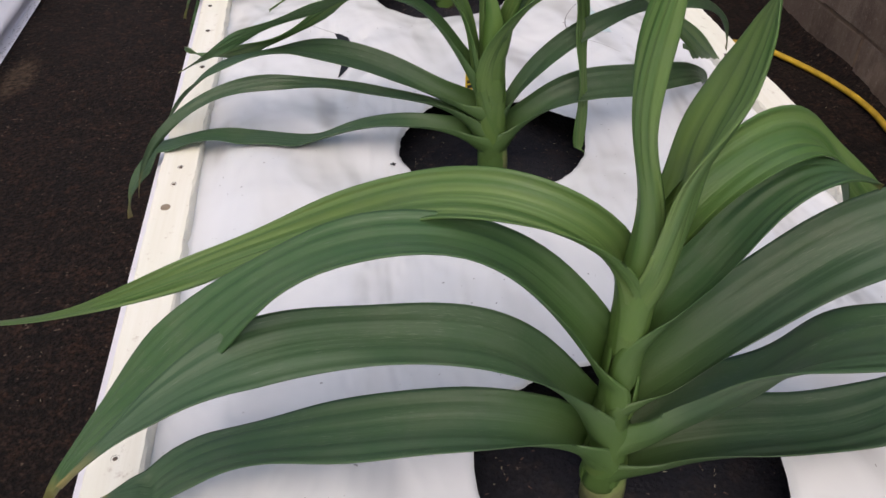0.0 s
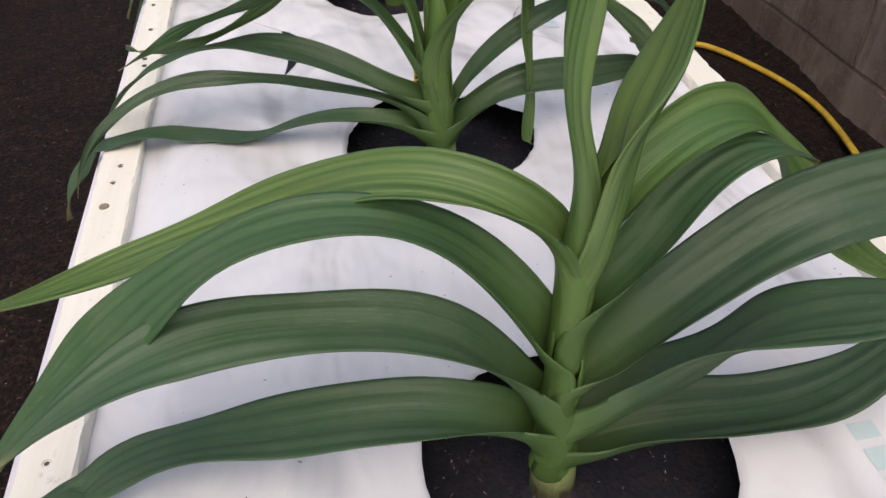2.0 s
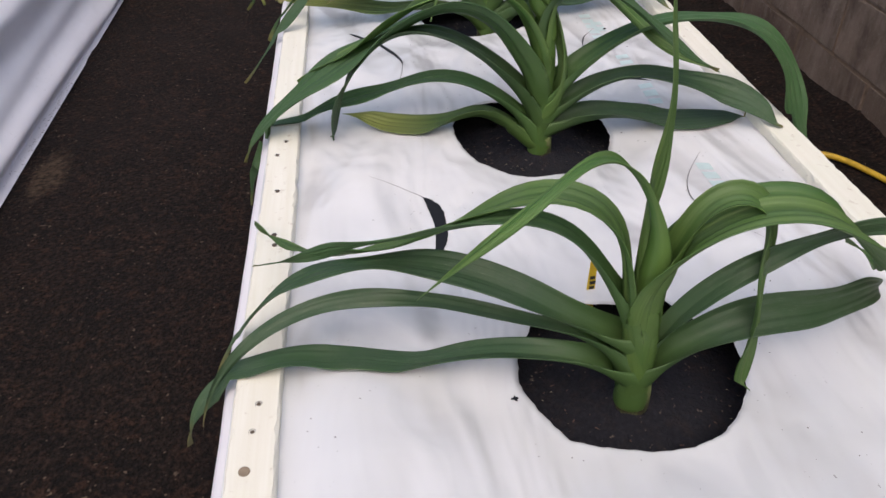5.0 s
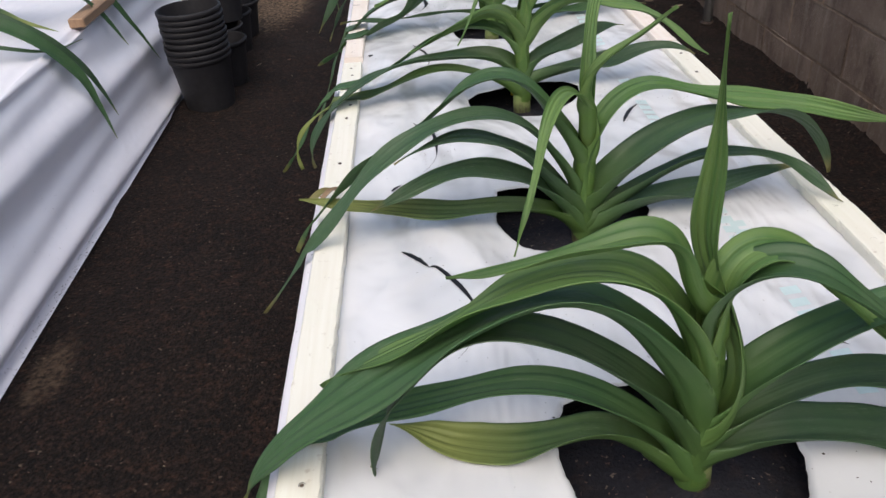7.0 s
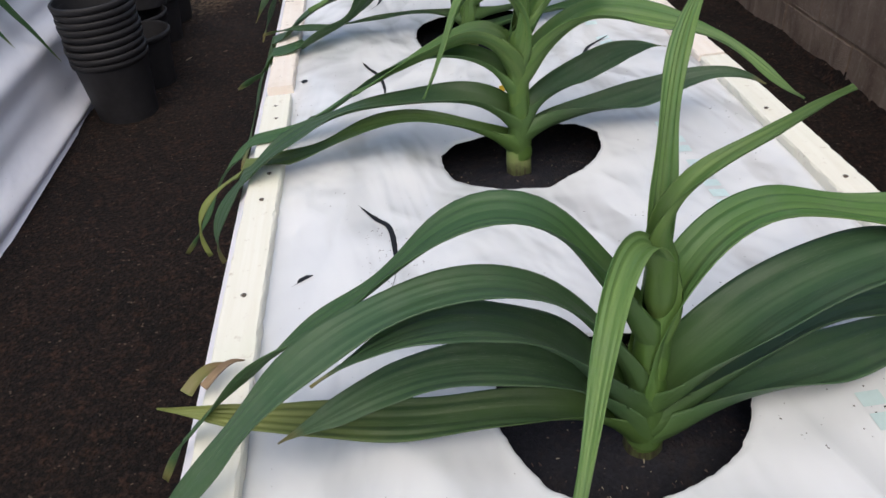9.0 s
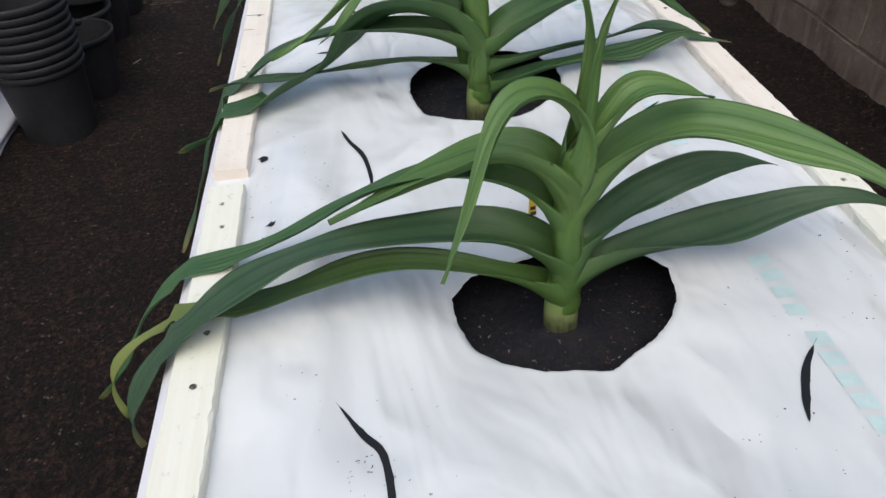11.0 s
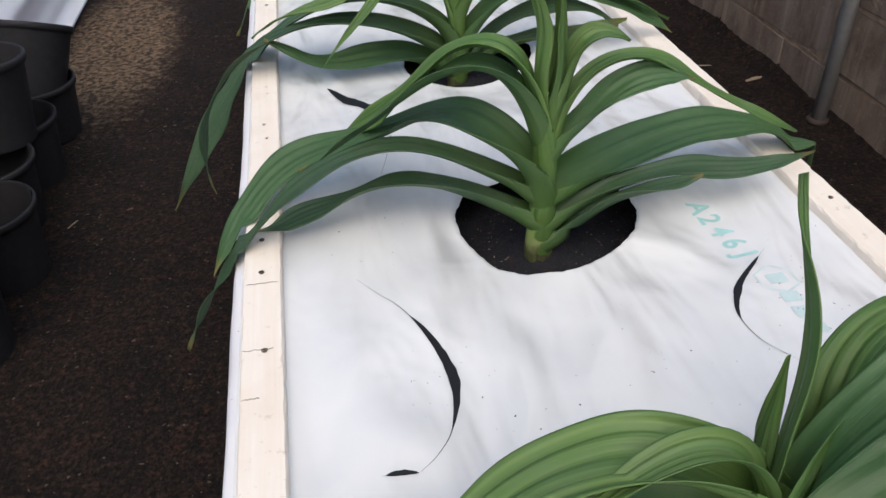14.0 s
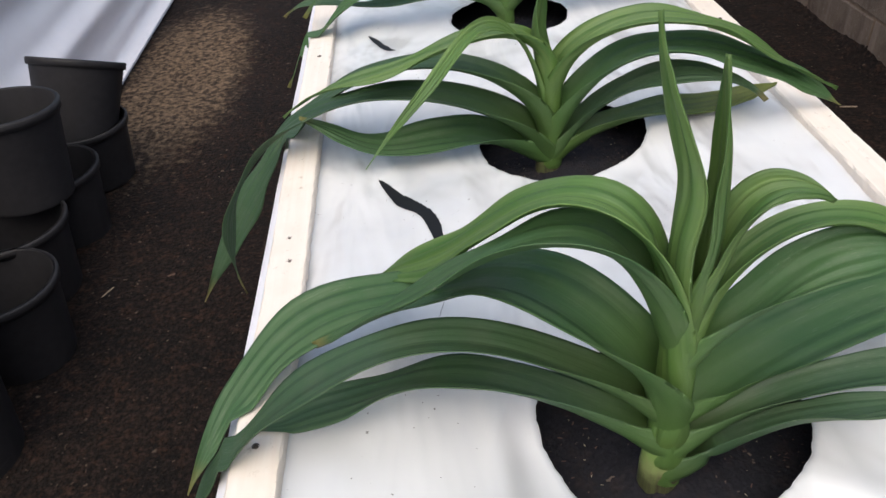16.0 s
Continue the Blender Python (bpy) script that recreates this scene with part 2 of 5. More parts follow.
def make_leaf(name, keel, blade, stripe, bloom, tip=None, tip_from=0.8, band=0.42, rib=0.14, scratch=0.75):
    """Leek blade: parallel ribs along its length, paler at the base, a grey bloom on top. UV: u along, v across."""
    m, n, l, b = node_material(name)
    uv = n.new("ShaderNodeUVMap")
    uv.uv_map = "along"
    sep = n.new("ShaderNodeSeparateXYZ")
    l.new(uv.outputs["UV"], sep.inputs["Vector"])
    info = n.new("ShaderNodeObjectInfo")
    ribs = noise_node(n, l, 1.0, 5, 0.75, scaled(n, l, uv.outputs["UV"], (1.6, 30.0, 1.0)))
    wide = noise_node(n, l, 1.0, 2, 0.5, scaled(n, l, uv.outputs["UV"], (0.9, 9.0, 1.0)))
    p = world_position(n)
    pale_patches = noise_node(n, l, 24.0, 6, 0.65, p)
    col = mix(n, l, ramp_out(n, l, wide.outputs["Fac"], [(0.36, (0, 0, 0)), (0.70, (band, band, band))]), blade, stripe)
    col = mix(n, l, ramp_out(n, l, ribs.outputs["Fac"], [(0.42, (0, 0, 0)), (0.74, (rib, rib, rib))]), col, stripe)
    col = mix(n, l, ramp_out(n, l, pale_patches.outputs["Fac"], [(0.45, (0, 0, 0)), (0.8, (0.6, 0.6, 0.6))]), col, bloom)
    # the base's own pale green, carried further up to imitate light in the throat
    col = mix(n, l, ramp_out(n, l, sep.outputs["X"], [(0.0, (0.8, 0.8, 0.8)), (0.14, (0.62, 0.62, 0.62)), (0.36, (0.0, 0.0, 0.0))]), col, keel)
    col = mix(n, l, ramp_out(n, l, sep.outputs["X"], [(0.0, (0.7, 0.7, 0.7)), (0.09, (0, 0, 0))]), col, (0.26, 0.34, 0.095))
    # pale scratches along the veins, in patches towards the tip
    fleck = noise_node(n, l, 1.0, 2, 0.6, scaled(n, l, uv.outputs["UV"], (34.0, 150.0, 1.0)))
    where = noise_node(n, l, 1.0, 2, 0.5, scaled(n, l, uv.outputs["UV"], (5.0, 4.0, 1.0)))
    worn = n.new("ShaderNodeMath")
    worn.operation = "MULTIPLY"
    l.new(ramp_out(n, l, fleck.outputs["Fac"], [(0.60, (0, 0, 0)), (0.70, (0.8, 0.8, 0.8))]), worn.inputs[0])
    l.new(ramp_out(n, l, where.outputs["Fac"], [(0.44, (0.10, 0.10, 0.10)), (0.62, (1, 1, 1))]), worn.inputs[1])
    older = n.new("ShaderNodeMath")
    older.operation = "MULTIPLY"
    l.new(worn.outputs[0], older.inputs[0])
    l.new(ramp_out(n, l, sep.outputs["X"], [(0.18, (0, 0, 0)), (0.5, (scratch, scratch, scratch))]), older.inputs[1])
    col = mix(n, l, older.outputs[0], col, (0.36, 0.41, 0.29))
    if tip:
        col = mix(n, l, ramp_out(n, l, sep.outputs["X"], [(tip_from, (0, 0, 0)), (min(tip_from + 0.22, 0.995), (1, 1, 1))]), col, tip)
    hue = n.new("ShaderNodeHueSaturation")
    val = n.new("ShaderNodeMapRange")
    val.inputs["To Min"].default_value, val.inputs["To Max"].default_value = 0.86, 1.14
    l.new(info.outputs["Random"], val.inputs["Value"])
    l.new(val.outputs["Result"], hue.inputs["Value"])
    l.new(col, hue.inputs["Color"])
    l.new(hue.outputs["Color"], b.inputs["Base Color"])
    b.inputs["Roughness"].default_value = 0.43
    b.inputs["Specular IOR Level"].default_value = 0.42
    first = bump(n, l, ribs.outputs["Fac"], 0.22, 0.0015, None)
    bump(n, l, wide.outputs["Fac"], 0.5 * band / 0.6, 0.006, b, first)
    trans = n.new("ShaderNodeBsdfTranslucent")
    l.new(mix(n, l, 0.5, hue.outputs["Color"], (0.21, 0.34, 0.07)), trans.inputs["Color"])
    both = n.new("ShaderNodeMixShader")
    both.inputs[0].default_value = 0.36
    l.new(b.outputs["BSDF"], both.inputs[1])
    l.new(trans.outputs["BSDF"], both.inputs[2])
    l.new(both.outputs["Shader"], n["Material Output"].inputs["Surface"])
    return m


KEEL = (0.112, 0.205, 0.042)
LEAF_OLD = make_leaf("dark_leek_leaf", KEEL, (0.056, 0.113, 0.057), (0.080, 0.145, 0.072), (0.125, 0.170, 0.106), (0.26, 0.22, 0.09), 0.94)
LEAF_MID = make_leaf("green_leek_leaf", KEEL, (0.056, 0.130, 0.051), (0.105, 0.198, 0.082), (0.130, 0.194, 0.102), (0.27, 0.25, 0.09), 0.955)
LEAF_YOUNG = make_leaf("bright_leek_leaf", KEEL, (0.075, 0.176, 0.050), (0.215, 0.330, 0.104), (0.162, 0.240, 0.122), band=0.85, rib=0.26, scratch=0.15)
LEAF_TIRED = make_leaf("yellowing_leek_leaf", KEEL, (0.056, 0.110, 0.034), (0.100, 0.160, 0.052), (0.12, 0.17, 0.09), (0.26, 0.30, 0.09), 0.60)
LEAF_WITHERED = make_leaf("withered_leek_leaf", KEEL, (0.22, 0.21, 0.07), (0.30, 0.27, 0.11), (0.26, 0.20, 0.12), (0.24, 0.15, 0.09), 0.62)
PLEAT = {"dark_leek_leaf": 0.0007, "green_leek_leaf": 0.0013, "bright_leek_leaf": 0.0019, "yellowing_leek_leaf": 0.0010}


def make_stem():
    m, n, l, b = node_material("leek_shank")
    co = n.new("ShaderNodeTexCoord")
    sep = n.new("ShaderNodeSeparateXYZ")
    l.new(co.outputs["Object"], sep.inputs["Vector"])
    rng = n.new("ShaderNodeMapRange")
    rng.inputs["From Min"].default_value, rng.inputs["From Max"].default_value = -0.01, 0.09
    l.new(sep.outputs["Z"], rng.inputs["Value"])
    ribs = noise_node(n, l, 1.0, 4, 0.6, scaled(n, l, co.outputs["Object"], (190, 190, 8)))
    blot = noise_node(n, l, 60.0, 6, 0.7, co.outputs["Object"])
    ragged = n.new("ShaderNodeMath")
    ragged.operation = "MULTIPLY_ADD"
    l.new(blot.outputs["Fac"], ragged.inputs[0])
    ragged.inputs[1].default_value = -0.34
    lifted = n.new("ShaderNodeMath")
    lifted.inputs[1].default_value = 0.17
    l.new(rng.outputs["Result"], lifted.inputs[0])
    l.new(lifted.outputs[0], ragged.inputs[2])
    col = ramp_out(n, l, ragged.outputs[0], [(0.30, (0.040, 0.032, 0.022)), (0.47, (0.20, 0.23, 0.095)), (0.66, (0.17, 0.265, 0.075)), (1.0, (0.135, 0.235, 0.05))])
    col = mix(n, l, ramp_out(n, l, ribs.outputs["Fac"], [(0.4, (0, 0, 0)), (0.8, (0.5, 0.5, 0.5))]), col, (0.21, 0.29, 0.09))
    col = mix(n, l, ramp_out(n, l, blot.outputs["Fac"], [(0.60, (0, 0, 0)), (0.78, (0.7, 0.7, 0.7))]), col, (0.20, 0.17, 0.08))
    l.new(col, b.inputs["Base Color"])
    b.inputs["Roughness"].default_value = 0.45
    bump(n, l, ribs.outputs["Fac"], 0.3, 0.002, b)
    return m


SHANK = make_stem()

# ------------------------------------------------------------------ mesh helpers


def mesh_object(name, verts, faces, material, parent=None, label="", smooth=False, uv=None):
    me = bpy.data.meshes.new(name)
    me.from_pydata([tuple(v) for v in verts], [], faces)
    me.materials.append(material)
    if smooth:
        me.polygons.foreach_set("use_smooth", [True] * len(me.polygons))
    if uv is not None:
        layer = me.uv_layers.new(name="along")
        idx = np.empty(len(me.loops), dtype=np.int32)
        me.loops.foreach_get("vertex_index", idx)
        layer.data.foreach_set("uv", np.asarray(uv, dtype=np.float32)[idx].ravel())
    me.update()
    ob = new(name, me)
    if parent is not None:
        ob.parent = parent
    if label:
        ob["label"] = label
    return ob


def part(name, bm, material, parent, label=""):
    me = bpy.data.meshes.new(name)
    bm.to_mesh(me)
    bm.free()
    me.materials.append(material)
    ob = new(name, me)
    ob.parent = parent
    if label:
        ob["label"] = label
    return ob


def box(sx, sy, sz, bevel=0.0, centre=(0, 0, 0), segments=1):
    bm = bmesh.new()
    bmesh.ops.create_cube(bm, size=1)
    for v in bm.verts:
        v.co = Vector((v.co.x * sx + centre[0], v.co.y * sy + centre[1], v.co.z * sz + centre[2]))
    if bevel:
        bmesh.ops.bevel(bm, geom=bm.edges[:], offset=bevel, segments=segments, affect="EDGES")
    return bm


def lathe(profile, sides=32, centre=(0, 0, 0)):
    """A turned surface: profile rows of (radius, height)."""
    bm = bmesh.new()
    rings = []
    for r, z in profile:
        rings.append([bm.verts.new((centre[0] + r * math.cos(2 * math.pi * k / sides), centre[1] + r * math.sin(2 * math.pi * k / sides), centre[2] + z)) for k in range(sides)])
    for a, c in zip(rings, rings[1:]):
        for k in range(sides):
            bm.faces.new((a[k], a[(k + 1) % sides], c[(k + 1) % sides], c[k]))
    for f in bm.faces:
        f.smooth = True
    return bm


def empty(name, place=(0, 0, 0), turn=0.0):
    ob = new(name)
    ob.matrix_world = pose(*place, 0, 0, turn)
    ob.empty_display_size = 0.05
    return ob


def smoothstep(a, b, x):
    t = np.clip((x - a) / (b - a), 0, 1)
    return t * t * (3 - 2 * t)


def tube(points, radius, sides=10, closed=True):
    """A round bar along points; radius a number or one per point."""
    pts = [Vector(p) for p in points]
    rad = [radius] * len(pts) if isinstance(radius, (int, float)) else list(radius)
    verts, faces = [], []
    side = Vector((0.0, 0.0, 1.0))
    for i, p in enumerate(pts):
        t = (pts[min(i + 1, len(pts) - 1)] - pts[max(i - 1, 0)]).normalized()
        a = t.cross(side if abs(t.dot(side)) < 0.9 else Vector((1, 0, 0))).normalized()
        c = t.cross(a)
        for k in range(sides):
            w = 2 * math.pi * k / sides
            verts.append(p + rad[i] * (math.cos(w) * a + math.sin(w) * c))
    for i in range(len(pts) - 1):
        for k in range(sides):
            faces.append((i * sides + k, i * sides + (k + 1) % sides, (i + 1) * sides + (k + 1) % sides, (i + 1) * sides + k))
    if closed:
        faces.append(tuple(range(sides))[::-1])
        faces.append(tuple((len(pts) - 1) * sides + k for k in range(sides)))
    return verts, faces


# ------------------------------------------------------------------ ground and beds
ZT = 0.617        # the film on the bed
SOIL = 0.565      # compost in the planting holes
BED_Y = (-0.6, 8.6)
HOLES, SNIPS = [], []


def planting_hole(x, y, half_width, half_depth, radii):
    """A hole cut by hand with scissors; radii: how far its eighteen corners reach, in centimetres, from due +x round by +y."""
    HOLES.append((x, y, half_width, half_depth))
    SNIPS.append([r / 100 for r in radii])


planting_hole(0.459, 1.344, 0.141, 0.126, (14.1, 14.2, 13.9, 13.4, 12.9, 12.7, 13.0, 13.9, 14.3, 14.2, 14.1, 13.7, 13.2, 12.7, 12.6, 13.0, 13.7, 14.0))
planting_hole(0.444, 1.895, 0.137, 0.124, (12.8, 13.9, 12.9, 14.4, 12.7, 12.8, 14.6, 14.5, 14.5, 14.4, 13.6, 13.8, 12.4, 12.3, 12.1, 12.0, 11.9, 12.3))
planting_hole(0.439, 2.470, 0.139, 0.132, (13.6, 14.5, 14.5, 14.0, 13.3, 13.4, 14.4, 15.9, 15.0, 14.2, 14.2, 14.9, 14.6, 14.5, 13.9, 13.6, 13.2, 12.9))
planting_hole(0.425, 3.042, 0.135, 0.120, (13.2, 13.7, 13.5, 12.6, 12.1, 12.2, 13.0, 16.3, 14.0, 13.8, 13.2, 13.2, 12.4, 12.2, 11.3, 11.0, 11.5, 12.1))
planting_hole(0.422, 3.602, 0.133, 0.104, (12.6, 14.0, 13.6, 12.2, 11.0, 10.8, 11.6, 13.8, 14.3, 13.4, 12.9, 11.7, 10.3, 9.3, 10.2, 9.4, 10.0, 11.1))
planting_hole(0.424, 4.205, 0.136, 0.135, (13.4, 14.2, 14.6, 14.6, 14.1, 14.2, 14.5, 14.3, 14.0, 13.7, 13.9, 15.2, 15.4, 14.9, 13.1, 12.2, 12.2, 12.7))
planting_hole(0.424, 4.790, 0.136, 0.125, (13.3, 14.2, 14.3, 13.6, 13.1, 13.1, 13.6, 15.2, 14.8, 13.8, 13.1, 13.8, 14.0, 12.3, 11.0, 10.5, 10.9, 12.1))
planting_hole(0.429, 5.395, 0.141, 0.117, (12.8, 14.6, 14.0, 13.4, 12.3, 12.1, 12.6, 13.9, 14.6, 14.4, 14.2, 13.7, 12.6, 11.4, 10.6, 10.3, 10.5, 11.5))
planting_hole(0.412, 5.98, 0.130, 0.115, (13.0, 13.3, 13.0, 12.2, 11.7, 11.8, 12.4, 12.9, 13.1, 13.0, 12.7, 12.4, 11.9, 11.5, 11.5, 11.8, 12.4, 12.8))
planting_hole(0.412, 6.58, 0.130, 0.116, (13.2, 13.1, 12.9, 12.4, 11.9, 11.7, 12.0, 12.9, 13.2, 12.8, 12.5, 12.3, 12.1, 11.7, 11.5, 11.6, 12.5, 13.0))


def batten_x(y):
    """The inner edge of the far batten, which runs slightly out of true."""
    return 0.846 - 0.0118 * (y - 1.3)


def film_height(x, y):
    """Slack film: broad folds across and along, sagging towards the holes."""
    z = 0.0055 * np.sin(9.0 * x + 2.1 * np.sin(2.3 * y)) * np.sin(5.1 * y + 1.3)
    z += 0.0035 * np.sin(17.0 * x + 3.0 * np.sin(3.1 * y + 0.7)) + 0.003 * np.sin(11.3 * y + 4 * x)
    z += 0.0022 * np.sin(39.0 * x + 2.5 * np.sin(6.1 * y)) + 0.0014 * np.sin(31 * y - 14 * x)
    # slanting tension folds
    z += 0.004 * np.exp(-((np.sin(2.6 * x + 1.9 * y + 0.6 * np.sin(4 * y))) / 0.16) ** 2) * (0.5 + 0.5 * np.sin(3.7 * y + 2 * x))
    z += 0.003 * np.exp(-((np.sin(3.4 * x - 2.3 * y + 1.0)) / 0.13) ** 2) * (0.5 + 0.5 * np.sin(2.9 * y - 5 * x))
    edge = smoothstep(0.0, 0.10, x - 0.02) * smoothstep(0.0, 0.10, 0.85 - x)
    z = z * (0.25 + 0.75 * edge) + 0.008 * edge
    for hx, hy, hw, hd in HOLES:
        d = np.sqrt(((x - hx) / hw) ** 2 + ((y - hy) / hd) ** 2)
        z = z - 0.007 * np.exp(-((d - 1) / 0.45) ** 2)
        a = np.arctan2(y - hy, x - hx)
        z = z + 0.0013 * np.sin(a * 9 + hx * 40 + hy * 7) * np.exp(-((d - 1.35) / 0.4) ** 2)
    return ZT + 0.9 * z - 0.003


def hole_radius(k, a):
    """How far the cut edge lies from the hole's centre towards the bearing a: nearly straight snips from corner to corner."""
    r = SNIPS[k]
    n = len(r)
    at = [2 * math.pi * i / n for i in range(n)]
    a = (a - at[0]) % (2 * math.pi) + at[0]
    i = max(q for q in range(n) if at[q] <= a)
    b, c = at[i], at[(i + 1) % n] + (2 * math.pi if i == n - 1 else 0)
    p, q = r[i], r[(i + 1) % n]
    t = (a - b) / (c - b)
    chord = p * q * math.sin(c - b) / (p * math.sin(a - b) + q * math.sin(c - a))
    curve = p * (1 - t) + q * t
    return (0.8 * chord + 0.2 * curve) * (1 + 0.004 * math.sin(31 * a + k) + 0.003 * math.sin(57 * a))


def build_film():
    """One sheet: rings run from each hole's cut edge out to a border shared with the next stretch."""
    verts, faces, known = [], [], {}
    m = 36
    lines = [BED_Y[0]] + [(p[1] + q[1]) / 2 for p, q in zip(HOLES, HOLES[1:])] + [BED_Y[1]]

    def vertex(x, y, drop):
        key = (round(x, 5), round(y, 5))
        if key not in known:
            known[key] = len(verts)
            verts.append((x, y, float(film_height(x, y)) - drop))
        return known[key]

    def right(y):
        return batten_x(y) + 0.056

    across, side = np.linspace(0, 1, 57), np.linspace(0, 1, 31)
    for k, (hx, hy, hw, hd) in enumerate(HOLES):
        y0, y1 = lines[k], lines[k + 1]
        border = [(-0.030 + (right(y0) + 0.030) * float(q), y0) for q in across] + [(right(y0 + (y1 - y0) * float(q)), y0 + (y1 - y0) * float(q)) for q in side[1:]]
        border += [(-0.030 + (right(y1) + 0.030) * float(q), y1) for q in across[::-1][1:]] + [(-0.030, y1 + (y0 - y1) * float(q)) for q in side[1:-1]]
        rings = []
        for i in range(m + 1):
            w = (i / m) ** 1.25
            row = []
            for ox, oy in border:
                a = math.atan2((oy - hy) / hd * 0.13, (ox - hx) / hw * 0.13)
                r = hole_radius(k, a)
                ix, iy = hx + r * math.cos(a), hy + r * math.sin(a)
                row.append(vertex(ox, oy, 0) if i == m else vertex(ix * (1 - w) + ox * w, iy * (1 - w) + oy * w, 0.004 if i == 0 else 0))
            rings.append(row)
        n = len(border)
        for p, q in zip(rings, rings[1:]):
            faces += [(p[j], p[(j + 1) % n], q[(j + 1) % n], q[j]) for j in range(n)]
    return mesh_object("mulch_film", verts, faces, FILM, smooth=True)


def build_ground():
    xs = np.concatenate([[-60, -20, -6], np.linspace(-2.2, 2.2, 89), [6, 20, 60]])
    ys = np.concatenate([[-60, -20, -4], np.linspace(-1, 10, 160), [14, 30, 60]])
    gx, gy = np.meshgrid(xs, ys)
    gz = 0.006 * np.sin(5 * gx + 1.3 * np.sin(3 * gy)) + 0.005 * np.sin(7.7 * gy + 2 * gx) + 0.004 * np.sin(19 * gx + 13 * gy)
    gz = np.where((abs(gx) < 2.3) & (gy > -1.1) & (gy < 10.1), gz, 0)
    w = len(xs)
    verts = np.stack([gx, gy, gz], -1).reshape(-1, 3)
    faces = [(j * w + i, j * w + i + 1, (j + 1) * w + i + 1, (j + 1) * w + i) for j in range(len(ys) - 1) for i in range(w - 1)]
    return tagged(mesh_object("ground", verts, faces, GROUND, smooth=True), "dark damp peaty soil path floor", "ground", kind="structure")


ground = build_ground()


# the raised bed: a timber-sided box filled with compost
bed = tagged(empty("raised_bed", (0, 0, 0)), "long raised timber bed filled with black compost", "raised bed")
for sx in (-0.012, 0.862):
    part("side_board", box(0.024, BED_Y[1] - BED_Y[0], 0.58, 0.003, (sx, (BED_Y[0] + BED_Y[1]) / 2, 0.29)), BOARD, bed)
for sy in BED_Y:
    part("end_board", box(0.85, 0.03, 0.58, 0.003, (0.425, sy, 0.29)), BOARD, bed)


# where the leeks stand
STEMS = [(0.432, 1.340), (0.430, 1.875), (0.447, 2.472), (0.437, 3.024), (0.415, 3.615), (0.404, 4.162), (0.400, 4.766), (0.397, 5.385)]


def build_compost():
    xs, ys = np.linspace(0.0, 0.85, 90), np.linspace(BED_Y[0] + 0.02, BED_Y[1] - 0.02, 900)
    gx, gy = np.meshgrid(xs, ys)
    rng = np.random.default_rng(4)
    gz = SOIL - 0.010 + 0.003 * np.sin(21 * gx + 9 * gy) + rng.normal(0, 0.0016, gx.shape)
    for hx, hy, hw, hd in HOLES:
        d = np.sqrt(((gx - hx) / hw) ** 2 + ((gy - hy) / hd) ** 2)
        gz += 0.010 * np.exp(-(d / 0.8) ** 4) + 0.009 * np.exp(-(d / 0.30) ** 2)
    for sx, sy in STEMS:
        gz += 0.011 * np.exp(-((gx - sx) ** 2 + (gy - sy) ** 2) / 0.0011)
    w = len(xs)
    faces = [(j * w + i, j * w + i + 1, (j + 1) * w + i + 1, (j + 1) * w + i) for j in range(len(ys) - 1) for i in range(w - 1)]
    return mesh_object("compost", np.stack([gx, gy, gz], -1).reshape(-1, 3), faces, COMPOST, bed, "black crumbly compost", smooth=True)


build_compost()
film = tagged(build_film(), "creased white polythene mulch film with round planting holes", "plastic sheet")


def build_film_side(x, out):
    """The film's margin, folded down over the bed's side."""
    ys = np.linspace(BED_Y[0], BED_Y[1], 420)
    prof = [(0.0, 0.0), (0.010, -0.004), (0.016, -0.020), (0.019, -0.07), (0.022, -0.2), (0.020, -0.44)]
    verts, faces = [], []
    for y in ys:
        for d, h in prof:
            wave = 0.004 * math.sin(7 * y) + 0.003 * math.sin(19 * y + 1) + 0.0015 * math.sin(53 * y)
            xx = x if out < 0 else batten_x(y) + 0.052
            verts.append((xx + out * (0.006 + d + wave * min(1, abs(h) * 8)), y, 0.612 + h))
    w = len(prof)
    for j in range(len(ys) - 1):
        for i in range(w - 1):
            faces.append((j * w + i, j * w + i + 1, (j + 1) * w + i + 1, (j + 1) * w + i))
    return mesh_object("film_margin", verts, faces, FILM_SIDE, film, "film folded down over the side", smooth=True)


build_film_side(-0.024, -1)
build_film_side(0.86, 1)

# ------------------------------------------------------------------ leeks


def through_knots(values, u):
    """A smooth curve through evenly spaced values."""
    v = np.asarray(values, float)
    n = len(v) - 1
    x = np.clip(u * n, 0, n - 1e-9)
    i = x.astype(int)
    t = x - i
    p1, p2 = v[i], v[i + 1]
    p0 = np.where(i > 0, v[np.maximum(i - 1, 0)], 2 * p1 - p2)
    p3 = np.where(i < n - 1, v[np.minimum(i + 2, n)], 2 * p2 - p1)
    return 0.5 * (2 * p1 + (p2 - p0) * t + (2 * p0 - 5 * p1 + 4 * p2 - p3) * t * t + (3 * p1 - p0 - 3 * p2 + p3) * t ** 3)


STEM_FOOT = 0.565


def girth(z):
    """The radius of the bundled sheaths at a height over the compost."""
    return 0.0196 - 0.024 * z


